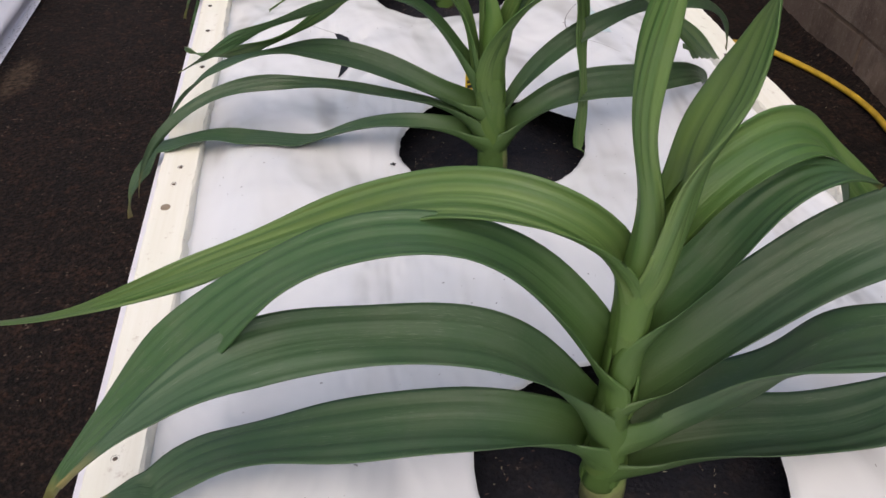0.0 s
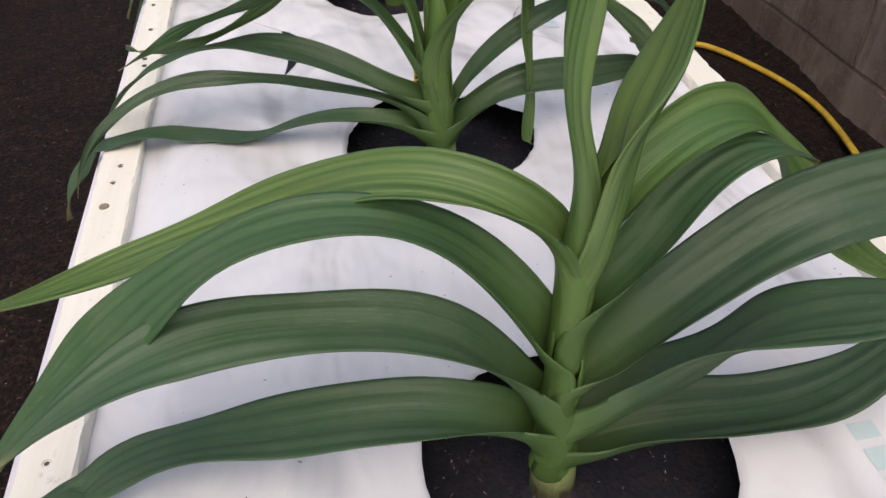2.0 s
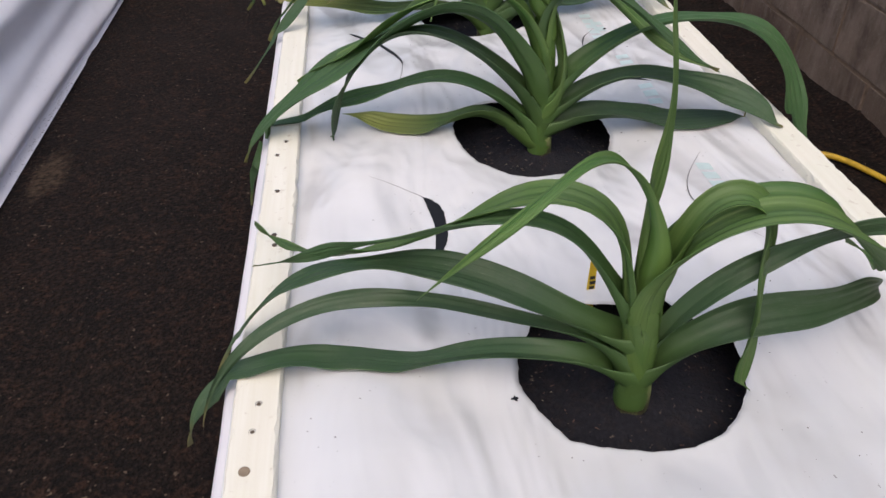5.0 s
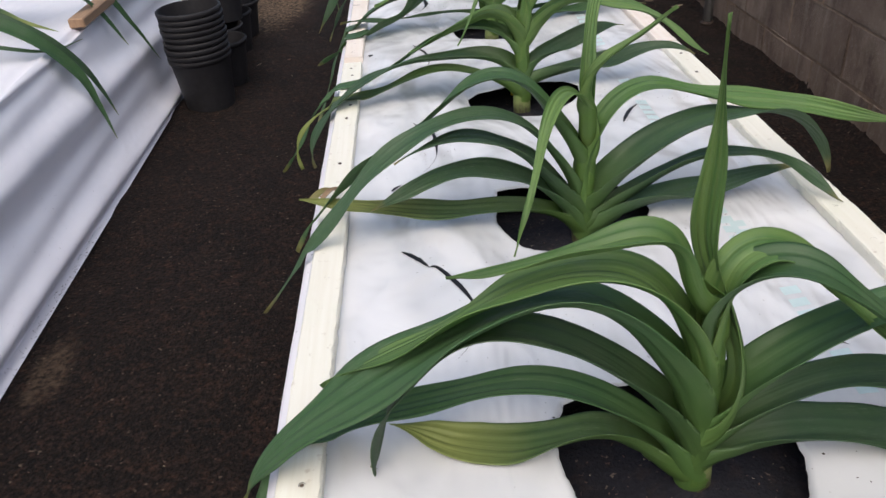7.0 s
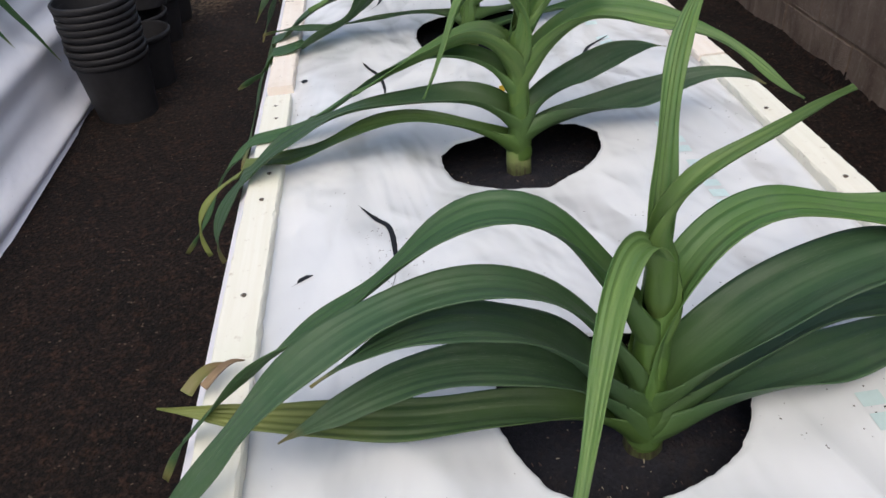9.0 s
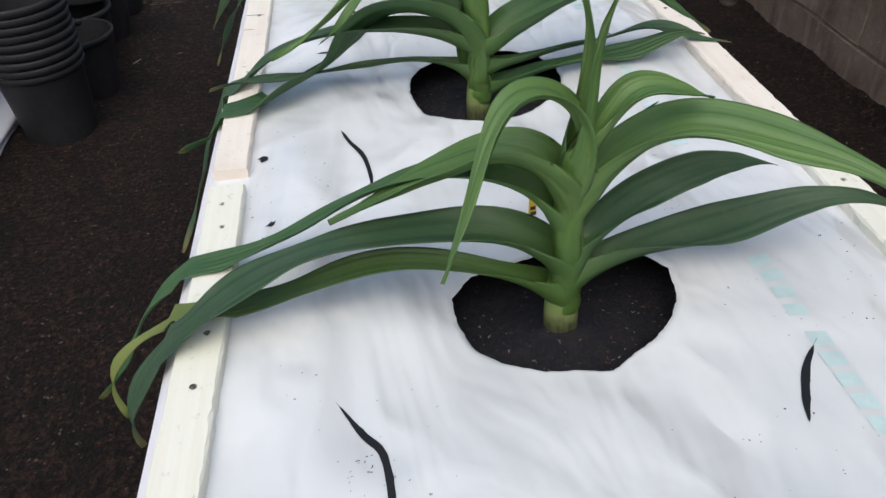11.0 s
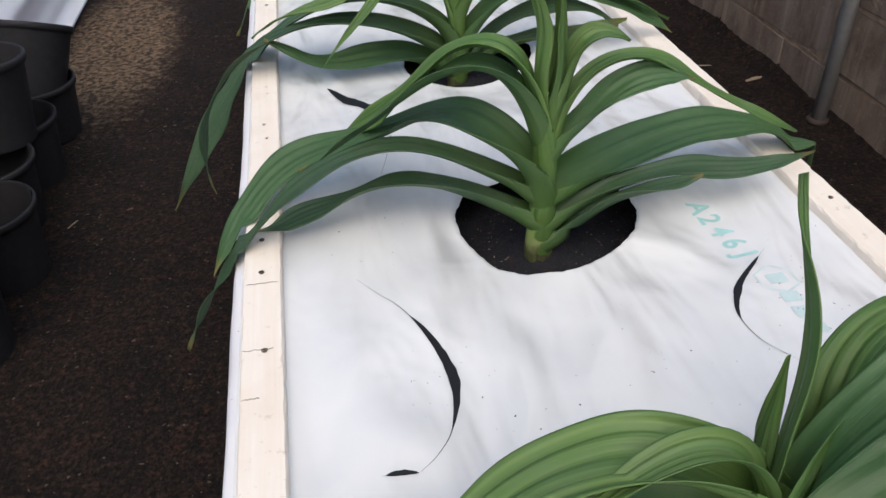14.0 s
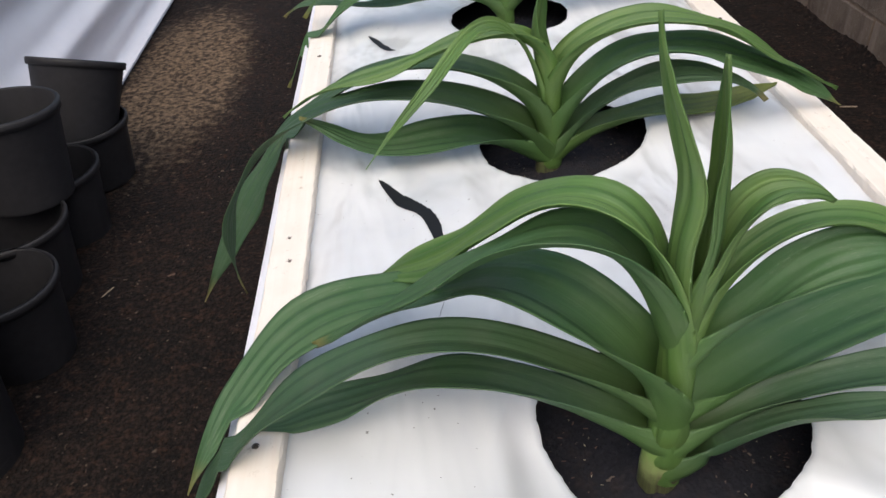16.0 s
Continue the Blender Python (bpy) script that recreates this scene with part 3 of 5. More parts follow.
def leek(x, y, label):
    """The shank of a leek on the compost; its leaves are added one by one."""
    ob = tagged(empty("leek", (x, y, SOIL + 0.003)), label, "leek", "row of leeks")
    rnd = random.Random(int(y * 1000))
    prof = [(0.0, -0.02), (0.0195, -0.012), (0.0200, 0.0), (0.0196, 0.014), (0.0192, 0.032), (0.0180, 0.052), (0.0156, 0.08), (0.0110, 0.11), (0.003, 0.14)]
    bm = lathe(prof, 28)
    for v in bm.verts:
        v.co.x *= 1.04 + 0.03 * math.sin(40 * v.co.z)
        v.co.y *= 0.97
        v.co.x += 0.003 * math.sin(9 * v.co.z + y)
    part("shank", bm, SHANK, ob, "pale green shank")
    verts, faces = [], []
    for k in range(7):
        a = rnd.uniform(0, 6.28)
        c, s = math.cos(a), math.sin(a)
        v, f = tube([(0.020 * c, 0.018 * s, 0.006), (0.024 * c, 0.022 * s, 0.003), (0.026 * c, 0.024 * s + rnd.uniform(-0.003, 0.003), -0.003)], 0.0006, 5)
        faces += [tuple(i + len(verts) for i in q) for q in f]
        verts += v
    tagged(mesh_object("roots", verts, faces, ROOT, ob), kind="stuff")
    return ob


def blade_shape(foot, height, length, rise, heading, width, roll, slim, pleat, cols):
    """The upper skin of a blade as rows from its sheath to its tip; also its normals, lengthwise and crosswise measures."""
    rows, low = 48, 18
    u = np.linspace(0, 1, rows)
    th, ph, ro = np.radians(through_knots(rise, u)), np.radians(through_knots(heading, u)), np.radians(through_knots(roll, u))
    # the sheath: the blade runs on down round the shank
    sheath = min(0.085, max(0.04, height - 0.012))
    th = np.concatenate([radians(90) + (th[0] - radians(90)) * smoothstep(0.3, 1.0, np.linspace(0, 1, low + 1)[:-1]) * 0.8, th])
    ph, ro = np.concatenate([np.full(low, ph[0]), ph]), np.concatenate([np.full(low, ro[0]), ro])
    step = np.concatenate([np.full(low, sheath / low), np.full(rows - 1, length / (rows - 1))])
    u = np.concatenate([np.zeros(low), u])
    down = np.concatenate([np.linspace(1, 0, low, endpoint=False), np.zeros(rows)])
    T = np.stack([np.cos(th) * np.cos(ph), np.cos(th) * np.sin(ph), np.sin(th)], -1)
    P = np.concatenate([np.zeros((1, 3)), np.cumsum((T[1:] + T[:-1]) / 2 * step[:, None], 0)])
    P = P - P[low] + (0, 0, height + STEM_FOOT - SOIL - 0.003)
    P[:low, :2] *= 0.15
    B = np.stack([-np.sin(ph), np.cos(ph), 0 * ph], -1)
    N = np.cross(T, B)
    B, N = B * np.cos(ro)[:, None] + N * np.sin(ro)[:, None], N * np.cos(ro)[:, None] - B * np.sin(ro)[:, None]
    seed = height * 97 + length * 31 + heading[0]
    # metres along the blade from the axis, negative down the sheath
    along = u * length - sheath * down
    fold = np.radians(72 * (1 - smoothstep(-0.020, 0.050, along)) + 58 * (1 - smoothstep(0.02, 0.16, along)) + 26 * (1 - smoothstep(0.08, 0.32, along)) + 12 * (1 - smoothstep(0.3, 0.9, u)) + 9)
    fold = fold + (radians(177) - fold) * smoothstep(0.25, 1.0, down)
    tight = girth(height) * (1 - 0.6 * smoothstep(0.42, 0.9, down)) * (1 + 0.05 * smoothstep(-0.065, -0.02, along))
    blade = width * 0.54 * (1 - smoothstep(0.30, 1.0, u) * slim) * np.clip((1.0 - u) / 0.29, 0.0, 1) ** 0.72 * np.clip((1.0 - u) / 0.14, 0.0, 1) ** 0.8
    wrap = np.maximum(tight * fold, min(0.052, 0.62 * width) * smoothstep(-0.06, 0.0, along) * (1 - smoothstep(0.2, 0.8, down)))
    half = wrap + (blade - wrap) * smoothstep(0.0, 0.11, along)
    half = np.maximum(half, 0.0) + 0.0006
    v = np.linspace(-1, 1, cols)
    ang = fold[:, None] * v[None]
    R = half / fold
    across = R[:, None] * np.sin(ang)
    lift = R[:, None] * (1 - np.cos(ang))
    open_part = smoothstep(0.02, 0.14, along)
    lift -= (0.0030 * open_part * (1 - 0.6 * smoothstep(0.2, 0.9, u)) * half / 0.03)[:, None] * np.exp(-(v[None] / 0.11) ** 2)
    lift += (pleat * open_part * (0.7 + 0.9 * smoothstep(0.15, 0.6, u)) * half / 0.03)[:, None] * np.cos(v[None] * 4.5 * math.pi + 0.3 * math.sin(seed)) * (1 - 0.6 * v[None] ** 4)
    wave = smoothstep(0.25, 0.6, u)[:, None] * np.abs(v[None]) ** 2
    lift += 0.0045 * wave * np.sin(u[:, None] * length * 34 + seed + 2.0 * np.sign(v[None]))
    k = smoothstep(-0.06, 0.05, along)
    shift = -N * (R * ((1 - k) + k * (0.5 + 0.4 * smoothstep(0.05, 0.18, along)) * (1 - np.cos(fold))))[:, None]
    Q = (P + shift)[:, None] + B[:, None] * across[..., None] + N[:, None] * lift[..., None]
    # a blade that touches the film lies on it
    gx, gy = Q[..., 0] + foot[0], Q[..., 1] + foot[1]
    rest = film_height(gx, gy) + 0.007 - (SOIL + 0.003)
    batten_top = 0.637 - (SOIL + 0.003)
    rest = np.where((gx < 0.034) | (gx > batten_x(gy) - 0.008), np.maximum(rest, batten_top), rest)
    # past the outer edge of the near batten it bends down
    rest = np.where(gx < -0.034, batten_top - 2.2 * (-0.034 - gx), rest)
    soft = 0.006
    gap = Q[..., 2] - rest
    over = ((gx > -0.034) | ((gx > -0.08) & (gap > -0.03))) & (gx < 0.90) & (u[:, None] > 0.15)
    lifted = rest + 0.5 * (gap + np.sqrt(gap * gap + soft * soft)) - 0.25 * soft
    Q[..., 2] = np.where(over & (gap < 3 * soft), np.maximum(Q[..., 2], lifted), Q[..., 2])
    return Q, N, 0.15 + 0.85 * u - 0.15 * down, v, seed


def leaf(plant, height, length, rise, heading, width, material, roll=(0, 0, 0), label="", slim=0.42):
    """One blade. rise: its slope in degrees at even steps along it; heading: its bearing; roll: its twist; slim: how far it narrows."""
    cols = 21
    Q, N, lengthwise, v, seed = blade_shape(plant.matrix_world.translation, height, length, rise, heading, width, roll, slim, PLEAT[material.name], cols)
    rows = len(Q)
    uv = np.stack(np.broadcast_arrays(lengthwise[:, None], (v[None] + 1) / 2 * min(1.0, width / 0.06)), -1).reshape(-1, 2) + (0.0, (seed * 7.31) % 5)
    faces = [(i * cols + j, i * cols + j + 1, (i + 1) * cols + j + 1, (i + 1) * cols + j) for i in range(rows - 1) for j in range(cols - 1)]
    top = Q.reshape(-1, 3)
    # a thin second skin gives the blade its thickness
    under = (Q - N[:, None] * 0.0012).reshape(-1, 3)
    k = len(top)
    faces += [tuple(q + k for q in f[::-1]) for f in faces]
    rim = [j for j in range(cols)] + [i * cols + cols - 1 for i in range(1, rows)] + [(rows - 1) * cols + j for j in range(cols - 2, -1, -1)] + [i * cols for i in range(rows - 2, 0, -1)]
    faces += [(a, a + k, b + k, b) for a, b in zip(rim, rim[1:] + rim[:1])]
    return mesh_object("leaf", np.concatenate([top, under]), faces, material, plant, label, smooth=True, uv=np.concatenate([uv, uv]))


plant = leek(0.432, 1.340, "large leek with broad arching dark leaves in compost")
leaf(plant, 0.078, 0.529, (60, 14, -11, -9, -42, -75), (185, 172, 177, 193), 0.061, LEAF_OLD, (-1, -5, 8, -12), slim=0.29)
leaf(plant, 0.114, 0.482, (60, 52, 14, 8, -14, -22), (186, 177, 193, 217), 0.047, LEAF_OLD, (7, -21, -17, -9), slim=0.10)
leaf(plant, 0.182, 0.624, (62, 51, -5, -38, -42, -61), (178, 175, 185, 180), 0.050, LEAF_MID, (-67, 7, -20, -19), slim=0.10)
leaf(plant, 0.258, 0.565, (88, 18, -25, -20, -16, 4), (178, 154, 180, 183), 0.044, LEAF_YOUNG, (-11, -18, -27, -69), slim=0.75)
leaf(plant, 0.275, 0.282, (92, 86, 76, 92, 105, 114), (184, 182, 186, 186), 0.022, LEAF_YOUNG, (54, 30, 21, 9), slim=0.27)
leaf(plant, 0.264, 0.247, (73, 81, 87, 68, 76, 80), (-1, -2, 0, 7), 0.061, LEAF_YOUNG, (-2, -12, -12, -1), slim=0.33)
leaf(plant, 0.284, 0.602, (77, 13, -47, -48, -37, -9), (11, 27, 1, 8), 0.043, LEAF_YOUNG, (47, 28, 78, 5), slim=0.33)
leaf(plant, 0.220, 0.268, (63, 47, 54, 24, -23, -36), (1, 11, 13, 18), 0.049, LEAF_MID, (31, 12, -9, -25), slim=0.47)
leaf(plant, 0.153, 0.473, (40, 43, 25, 5, 4, -6), (1, 7, 0, -1), 0.062, LEAF_OLD, (41, 11, 52, 67), slim=0.10)
leaf(plant, 0.102, 0.362, (19, 40, 56, 30, 13, -17), (10, -23, -30, -28), 0.090, LEAF_OLD, (-11, -28, -8, 20), slim=0.25)
leaf(plant, 0.064, 0.451, (31, 15, -3, 14, 13, 19), (-3, -5, 18, 59), 0.078, LEAF_OLD, (16, -9, -15, -23), slim=0.64)

plant = leek(0.430, 1.875, "leek with a twisted hanging leaf and yellow label")
leaf(plant, 0.062, 0.612, (36, 3, -23, 16, -30, -83), (180, 164, 183, 195), 0.036, LEAF_OLD, (-20, 9, 0, -22), slim=0.10)
leaf(plant, 0.059, 0.612, (65, 11, 4, -5, -35, -76), (174, 160, 188, 212), 0.020, LEAF_OLD, (18, -8, -40, -61), slim=0.28)
leaf(plant, 0.110, 0.588, (22, 24, 4, -17, -42, -66), (168, 160, 170, 207), 0.039, LEAF_OLD, (-12, -22, 15, -12), slim=0.32)
leaf(plant, 0.079, 0.803, (75, 76, -28, -30, -19, -13), (180, 162, 144, 108), 0.042, LEAF_YOUNG, (-4, 0, 28, 35), slim=0.63)
leaf(plant, 0.130, 0.619, (57, 55, -12, -25, -32, -31), (172, 172, 147, 132), 0.030, LEAF_MID, (-14, 5, 54, 87), slim=0.75)
leaf(plant, 0.216, 0.423, (92, 66, 38, -7, -12, -22), (177, 212, 218, 207), 0.015, LEAF_YOUNG, (0, -5, -14, -34), slim=0.48)
leaf(plant, 0.158, 0.357, (70, 85, 94, 91, 79, 84), (144, 144, 141, 137), 0.015, LEAF_YOUNG, (1, 40, 75, 110), slim=0.73)
leaf(plant, 0.196, 0.483, (70, 59, -72, -84, -89, -70), (-10, -7, -36, -70), 0.031, LEAF_YOUNG, (20, 20, 14, 0), slim=0.51)
leaf(plant, 0.124, 0.667, (107, 42, -39, -35, -7), (-24, 5, 100), 0.069, LEAF_YOUNG)
leaf(plant, 0.037, 0.526, (91, 60, 35, 8, -32, -73), (-4, -6, 8, 50), 0.026, LEAF_OLD, (-25, 45, 106, 128), slim=0.68)
leaf(plant, 0.058, 0.477, (54, 33, -5, -9, -30, -57), (-10, 2, 31, 65), 0.044, LEAF_OLD, (4, 41, 68, 71), slim=0.57)

plant = leek(0.447, 2.472, "leek with fanned leaves and one yellowing low leaf")
leaf(plant, 0.035, 0.376, (15, 39, -14, -15, 16, -10), (162, 174, 171, 154), 0.058, LEAF_TIRED, (13, 16, -4, -41), slim=0.10)
leaf(plant, 0.035, 0.685, (63, 29, -18, -17, -42, -80), (173, 165, 183, 217), 0.046, LEAF_MID, (4, 1, -9, -15), slim=0.75)
leaf(plant, 0.075, 0.636, (65, 44, 12, -45, -76, -100), (176, 174, 182, 189), 0.063, LEAF_OLD, (-7, 7, 14, 18), slim=0.42)
leaf(plant, 0.117, 0.711, (75, 48, -21, -31, -36, -72), (174, 171, 185, 179), 0.097, LEAF_MID, (2, 22, 1, 7), slim=0.10)
leaf(plant, 0.155, 0.580, (83, 61, -6, -36, -33, -35), (180, 173, 167, 167), 0.064, LEAF_YOUNG, (-2, 2, 12, 10), slim=0.44)
leaf(plant, 0.263, 0.342, (36, 73, -5, -18, -26, -21), (177, 181, 165, 144), 0.043, LEAF_YOUNG, (-5, -4, 12, 34), slim=0.37)
leaf(plant, 0.089, 0.475, (44, 95, 119, 89, 92, 91), (-15, -50, -45, -40), 0.035, LEAF_YOUNG, (7, 64, 99, 88), slim=0.75)
leaf(plant, 0.193, 0.452, (90, 79, -26, -43, -24, -11), (11, 11, -20, -46), 0.048, LEAF_YOUNG, (1, 10, 23, 38), slim=0.39)
leaf(plant, 0.197, 0.421, (114, 52, -31, -37, -22), (0, -21, -13), 0.056, LEAF_MID)
leaf(plant, 0.100, 0.695, (60, 36, 4, -25, -71, -49), (4, -1, -9, -50), 0.070, LEAF_MID, (13, -15, 14, 82), slim=0.10)
leaf(plant, 0.080, 0.485, (37, 28, -4, -15, -21, -75), (2, 2, -18, -38), 0.053, LEAF_OLD, (18, -8, 26, 68), slim=0.10)
leaf(plant, 0.057, 0.431, (22, 11, -13, -21, -34, -76), (5, -1, 1, -6), 0.070, LEAF_OLD, (8, -6, 3, 5), slim=0.10)

plant = leek(0.437, 3.024, "leek with a withered brown leaf tip over the batten")
leaf(plant, 0.035, 0.505, (45, 15, -3, 6, 6, 6), (182, 179, 174, 169), 0.046, LEAF_TIRED, (2, -6, -15, -20), slim=0.29)
leaf(plant, 0.038, 0.428, (56, 49, 22, 1, -25, -25), (187, 185, 186, 183), 0.049, LEAF_OLD, (3, -9, -17, -21), slim=0.31)
leaf(plant, 0.073, 0.393, (37, 58, 40, 17, -7, -25), (189, 187, 194, 196), 0.065, LEAF_OLD, (8, -3, 7, -4), slim=0.39)
leaf(plant, 0.071, 0.804, (74, 50, -8, -42, -50, -51), (189, 188, 186, 184), 0.040, LEAF_OLD, (7, -5, -26, -42), slim=0.58)
leaf(plant, 0.165, 0.710, (58, 51, -35, -34, -46, -60), (177, 178, 175, 174), 0.052, LEAF_MID, (-3, 3, 24, 36), slim=0.44)
leaf(plant, 0.167, 0.471, (117, 62, 6, -35, -44, -57), (191, 232, 245, 235), 0.024, LEAF_YOUNG, (-11, -19, 3, 20), slim=0.75)
leaf(plant, 0.157, 0.401, (60, 91, 78, 58, 37, 52), (85, 73, 62, 21), 0.028, LEAF_YOUNG, (-1, 28, 41, 48), slim=0.75)
leaf(plant, 0.248, 0.226, (113, 75, 45, 31, 39, 40), (-27, 0, -13, -42), 0.024, LEAF_YOUNG, (-2, -2, 15, 29), slim=0.23)
leaf(plant, 0.090, 0.732, (104, 55, -18, -8, -13, 5), (23, 14, -7, -26), 0.048, LEAF_YOUNG, (1, 1, 29, 109), slim=0.39)
leaf(plant, 0.078, 0.568, (53, 43, 13, -8, -42, -79), (-3, 4, 7, 11), 0.089, LEAF_OLD, (10, -4, -16, -21), slim=0.44)
leaf(plant, 0.046, 0.492, (32, 29, 12, 0, -26, -36), (3, 13, -18, -48), 0.060, LEAF_OLD, (-17, -26, -6, 18), slim=0.30)
leaf(plant, 0.035, 0.395, (24, 24, -3, 4, 3, 3), (3, 8, 11, 8), 0.081, LEAF_OLD, (-17, -15, 2, 2), slim=0.42)

plant = leek(0.415, 3.615, "leek with long leaves drooping over the bed edge")
leaf(plant, 0.064, 0.707, (35, 17, -23, -14, -44, -107), (187, 173, 173, 156), 0.031, LEAF_TIRED, (4, -13, -11, -28), slim=0.52)
leaf(plant, 0.103, 0.657, (52, 4, -6, -26, -46, -103), (167, 180, 196, 192), 0.063, LEAF_OLD, (-27, 9, 12, -7), slim=0.10)
leaf(plant, 0.157, 0.812, (62, -12, -35, -16, -61, -44), (159, 160, 186, 155), 0.045, LEAF_MID, (-20, 12, -1, -13), slim=0.55)
leaf(plant, 0.192, 0.321, (78, 33, -22, -26, -30, -24), (178, 159, 172, 188), 0.075, LEAF_YOUNG, (-2, 6, 7, 45), slim=0.21)
leaf(plant, 0.201, 0.386, (119, 76, 21, -30, -39, -19), (174, 198, 237, 244), 0.043, LEAF_YOUNG, (-12, -9, 41, 100), slim=0.34)
leaf(plant, 0.230, 0.257, (56, 72, 84, 101, 104, 83), (75, 42, -13, -49), 0.015, LEAF_YOUNG, (6, 41, 44, 74), slim=0.75)
leaf(plant, 0.220, 0.190, (75, 83, 88, 87, 75, 66), (-16, -13, -8, 0), 0.038, LEAF_YOUNG, (0, 0, 4, 14), slim=0.42)
leaf(plant, 0.243, 0.185, (48, 54, 49, -4, -25, -26), (0, 6, 7, 3), 0.043, LEAF_YOUNG, (-3, 6, 16, 33), slim=0.28)
leaf(plant, 0.178, 0.491, (49, 41, -6, -8, -33, -26), (28, -22, -39, -34), 0.076, LEAF_YOUNG, (-28, 2, -6, -6), slim=0.59)
leaf(plant, 0.099, 0.291, (65, 20, 7, 26, 17, -2), (19, 35, -13, -35), 0.049, LEAF_OLD, (-18, 18, 50, 53), slim=0.41)
leaf(plant, 0.083, 0.426, (18, 9, 2, 15, 1, -32), (16, 8, -3, -17), 0.063, LEAF_OLD, (-38, -2, 33, 28), slim=0.75)

plant = leek(0.404, 4.162, "leek with a thick pale shank and arching leaves")
leaf(plant, 0.088, 0.480, (16, 1, -6, 2, 8, 6), (143, 172, 196, 220), 0.017, LEAF_OLD, (5, -2, -14, -19), slim=0.34)
leaf(plant, 0.135, 0.776, (32, -2, -19, -44, -58, -53), (167, 164, 212, 235), 0.068, LEAF_OLD, (0, 7, 21, 31), slim=0.66)
leaf(plant, 0.139, 0.677, (73, 1, -47, -12, -27, -28), (170, 160, 215, 127), 0.098, LEAF_MID, (2, 22, 31, 14), slim=0.48)
leaf(plant, 0.197, 0.382, (64, 67, -21, -20, -35, 0), (169, 173, 214, 236), 0.031, LEAF_YOUNG, (6, 5, 18, -24), slim=0.75)
leaf(plant, 0.224, 0.413, (46, 24, -23, -43, -29, -12), (162, 167, 188, 213), 0.072, LEAF_YOUNG, (2, 6, 17, 5), slim=0.35)
leaf(plant, 0.077, 0.283, (118, 86, 61, 76, 90, 90), (145, 116, 112, 107), 0.033, LEAF_YOUNG, (0, 38, 81, 101), slim=0.75)
leaf(plant, 0.066, 0.413, (119, 87, 69, 74, 33, 40), (-18, 39, 70, 72), 0.050, LEAF_YOUNG, (5, 74, 82, 31), slim=0.18)
leaf(plant, 0.190, 0.319, (139, 52, 56, 17, -24, -60), (5, 45, 14, 23), 0.056, LEAF_YOUNG, (-14, -60, 2, 41), slim=0.40)
leaf(plant, 0.131, 0.468, (34, 28, 11, -17, -32, -44), (11, 10, 3, -11), 0.109, LEAF_MID, (8, -10, -8, 12), slim=0.31)
leaf(plant, 0.102, 0.530, (-8, 0, -5, 7, -18, -47), (23, 25, 1, -36), 0.037, LEAF_OLD, (-7, -25, -7, 47), slim=0.14)
leaf(plant, 0.063, 0.422, (-9, 10, 4, 4, 22, -21), (28, 10, -6, -1), 0.045, LEAF_MID, (4, -11, 6, 54), slim=0.10)
leaf(plant, 0.152, 0.502, (98, 83, 42, -34, -55, -80), (-8, -4, 49, 26), 0.046, LEAF_MID, (0, -5, 5, 15), slim=0.30)

plant = leek(0.400, 4.766, "leek with many broad striped leaves in a fan")
leaf(plant, 0.070, 0.459, (23, 27, 5, -22, -20, -55), (164, 166, 175, 186), 0.057, LEAF_OLD, (11, 17, 10, -31), slim=0.11)
leaf(plant, 0.112, 0.753, (31, 25, -21, -47, -57, -67), (164, 179, 175, 150), 0.049, LEAF_OLD, (-1, 7, -1, 8), slim=0.40)
leaf(plant, 0.106, 0.710, (87, 25, -33, -11, -33, -13), (181, 134, 193, 256), 0.088, LEAF_MID, (3, 2, 3, -7), slim=0.17)
leaf(plant, 0.194, 0.499, (73, 56, -22, -42, -39, -38), (178, 165, 154, 159), 0.065, LEAF_MID, (0, 9, 12, -5), slim=0.17)
leaf(plant, 0.162, 0.640, (83, 72, -29, -46, -36, -43), (190, 147, 130, 128), 0.055, LEAF_YOUNG, (4, 7, -36, -40), slim=0.31)
leaf(plant, 0.223, 0.271, (77, 86, 93, 73, 71, 83), (148, 155, 165, 169), 0.052, LEAF_YOUNG, (-2, 8, 23, 30), slim=0.36)
leaf(plant, 0.233, 0.227, (76, 84, 91, 91, 96, 96), (-11, -7, -11, -20), 0.044, LEAF_YOUNG, (2, 8, 1, -15), slim=0.42)
leaf(plant, 0.237, 0.180, (67, 71, 74, 48, -8, -39), (-2, 2, -1, -8), 0.045, LEAF_YOUNG, (0, 6, 6, 2), slim=0.43)
leaf(plant, 0.201, 0.440, (68, 48, -7, -35, -26, -22), (16, 4, -12, -21), 0.034, LEAF_YOUNG, (-9, -5, 13, 26), slim=0.47)
leaf(plant, 0.181, 0.241, (47, 44, 47, 23, -8, -27), (3, -4, -2, 3), 0.049, LEAF_MID, (-9, 3, 29, 57), slim=0.10)
leaf(plant, 0.110, 0.631, (9, 6, 1, -10, -50, -84), (34, 17, 2, -10), 0.090, LEAF_MID, (9, 6, 5, 0), slim=0.48)
leaf(plant, 0.066, 0.443, (20, 24, 6, -9, -1, 7), (9, 1, 1, 9), 0.042, LEAF_OLD, (-13, -6, 19, 38), slim=0.18)
leaf(plant, 0.035, 0.251, (19, 42, 39, 16, 12, 25), (-6, -12, -13, -5), 0.048, LEAF_OLD, (1, -15, -19, -4), slim=0.26)

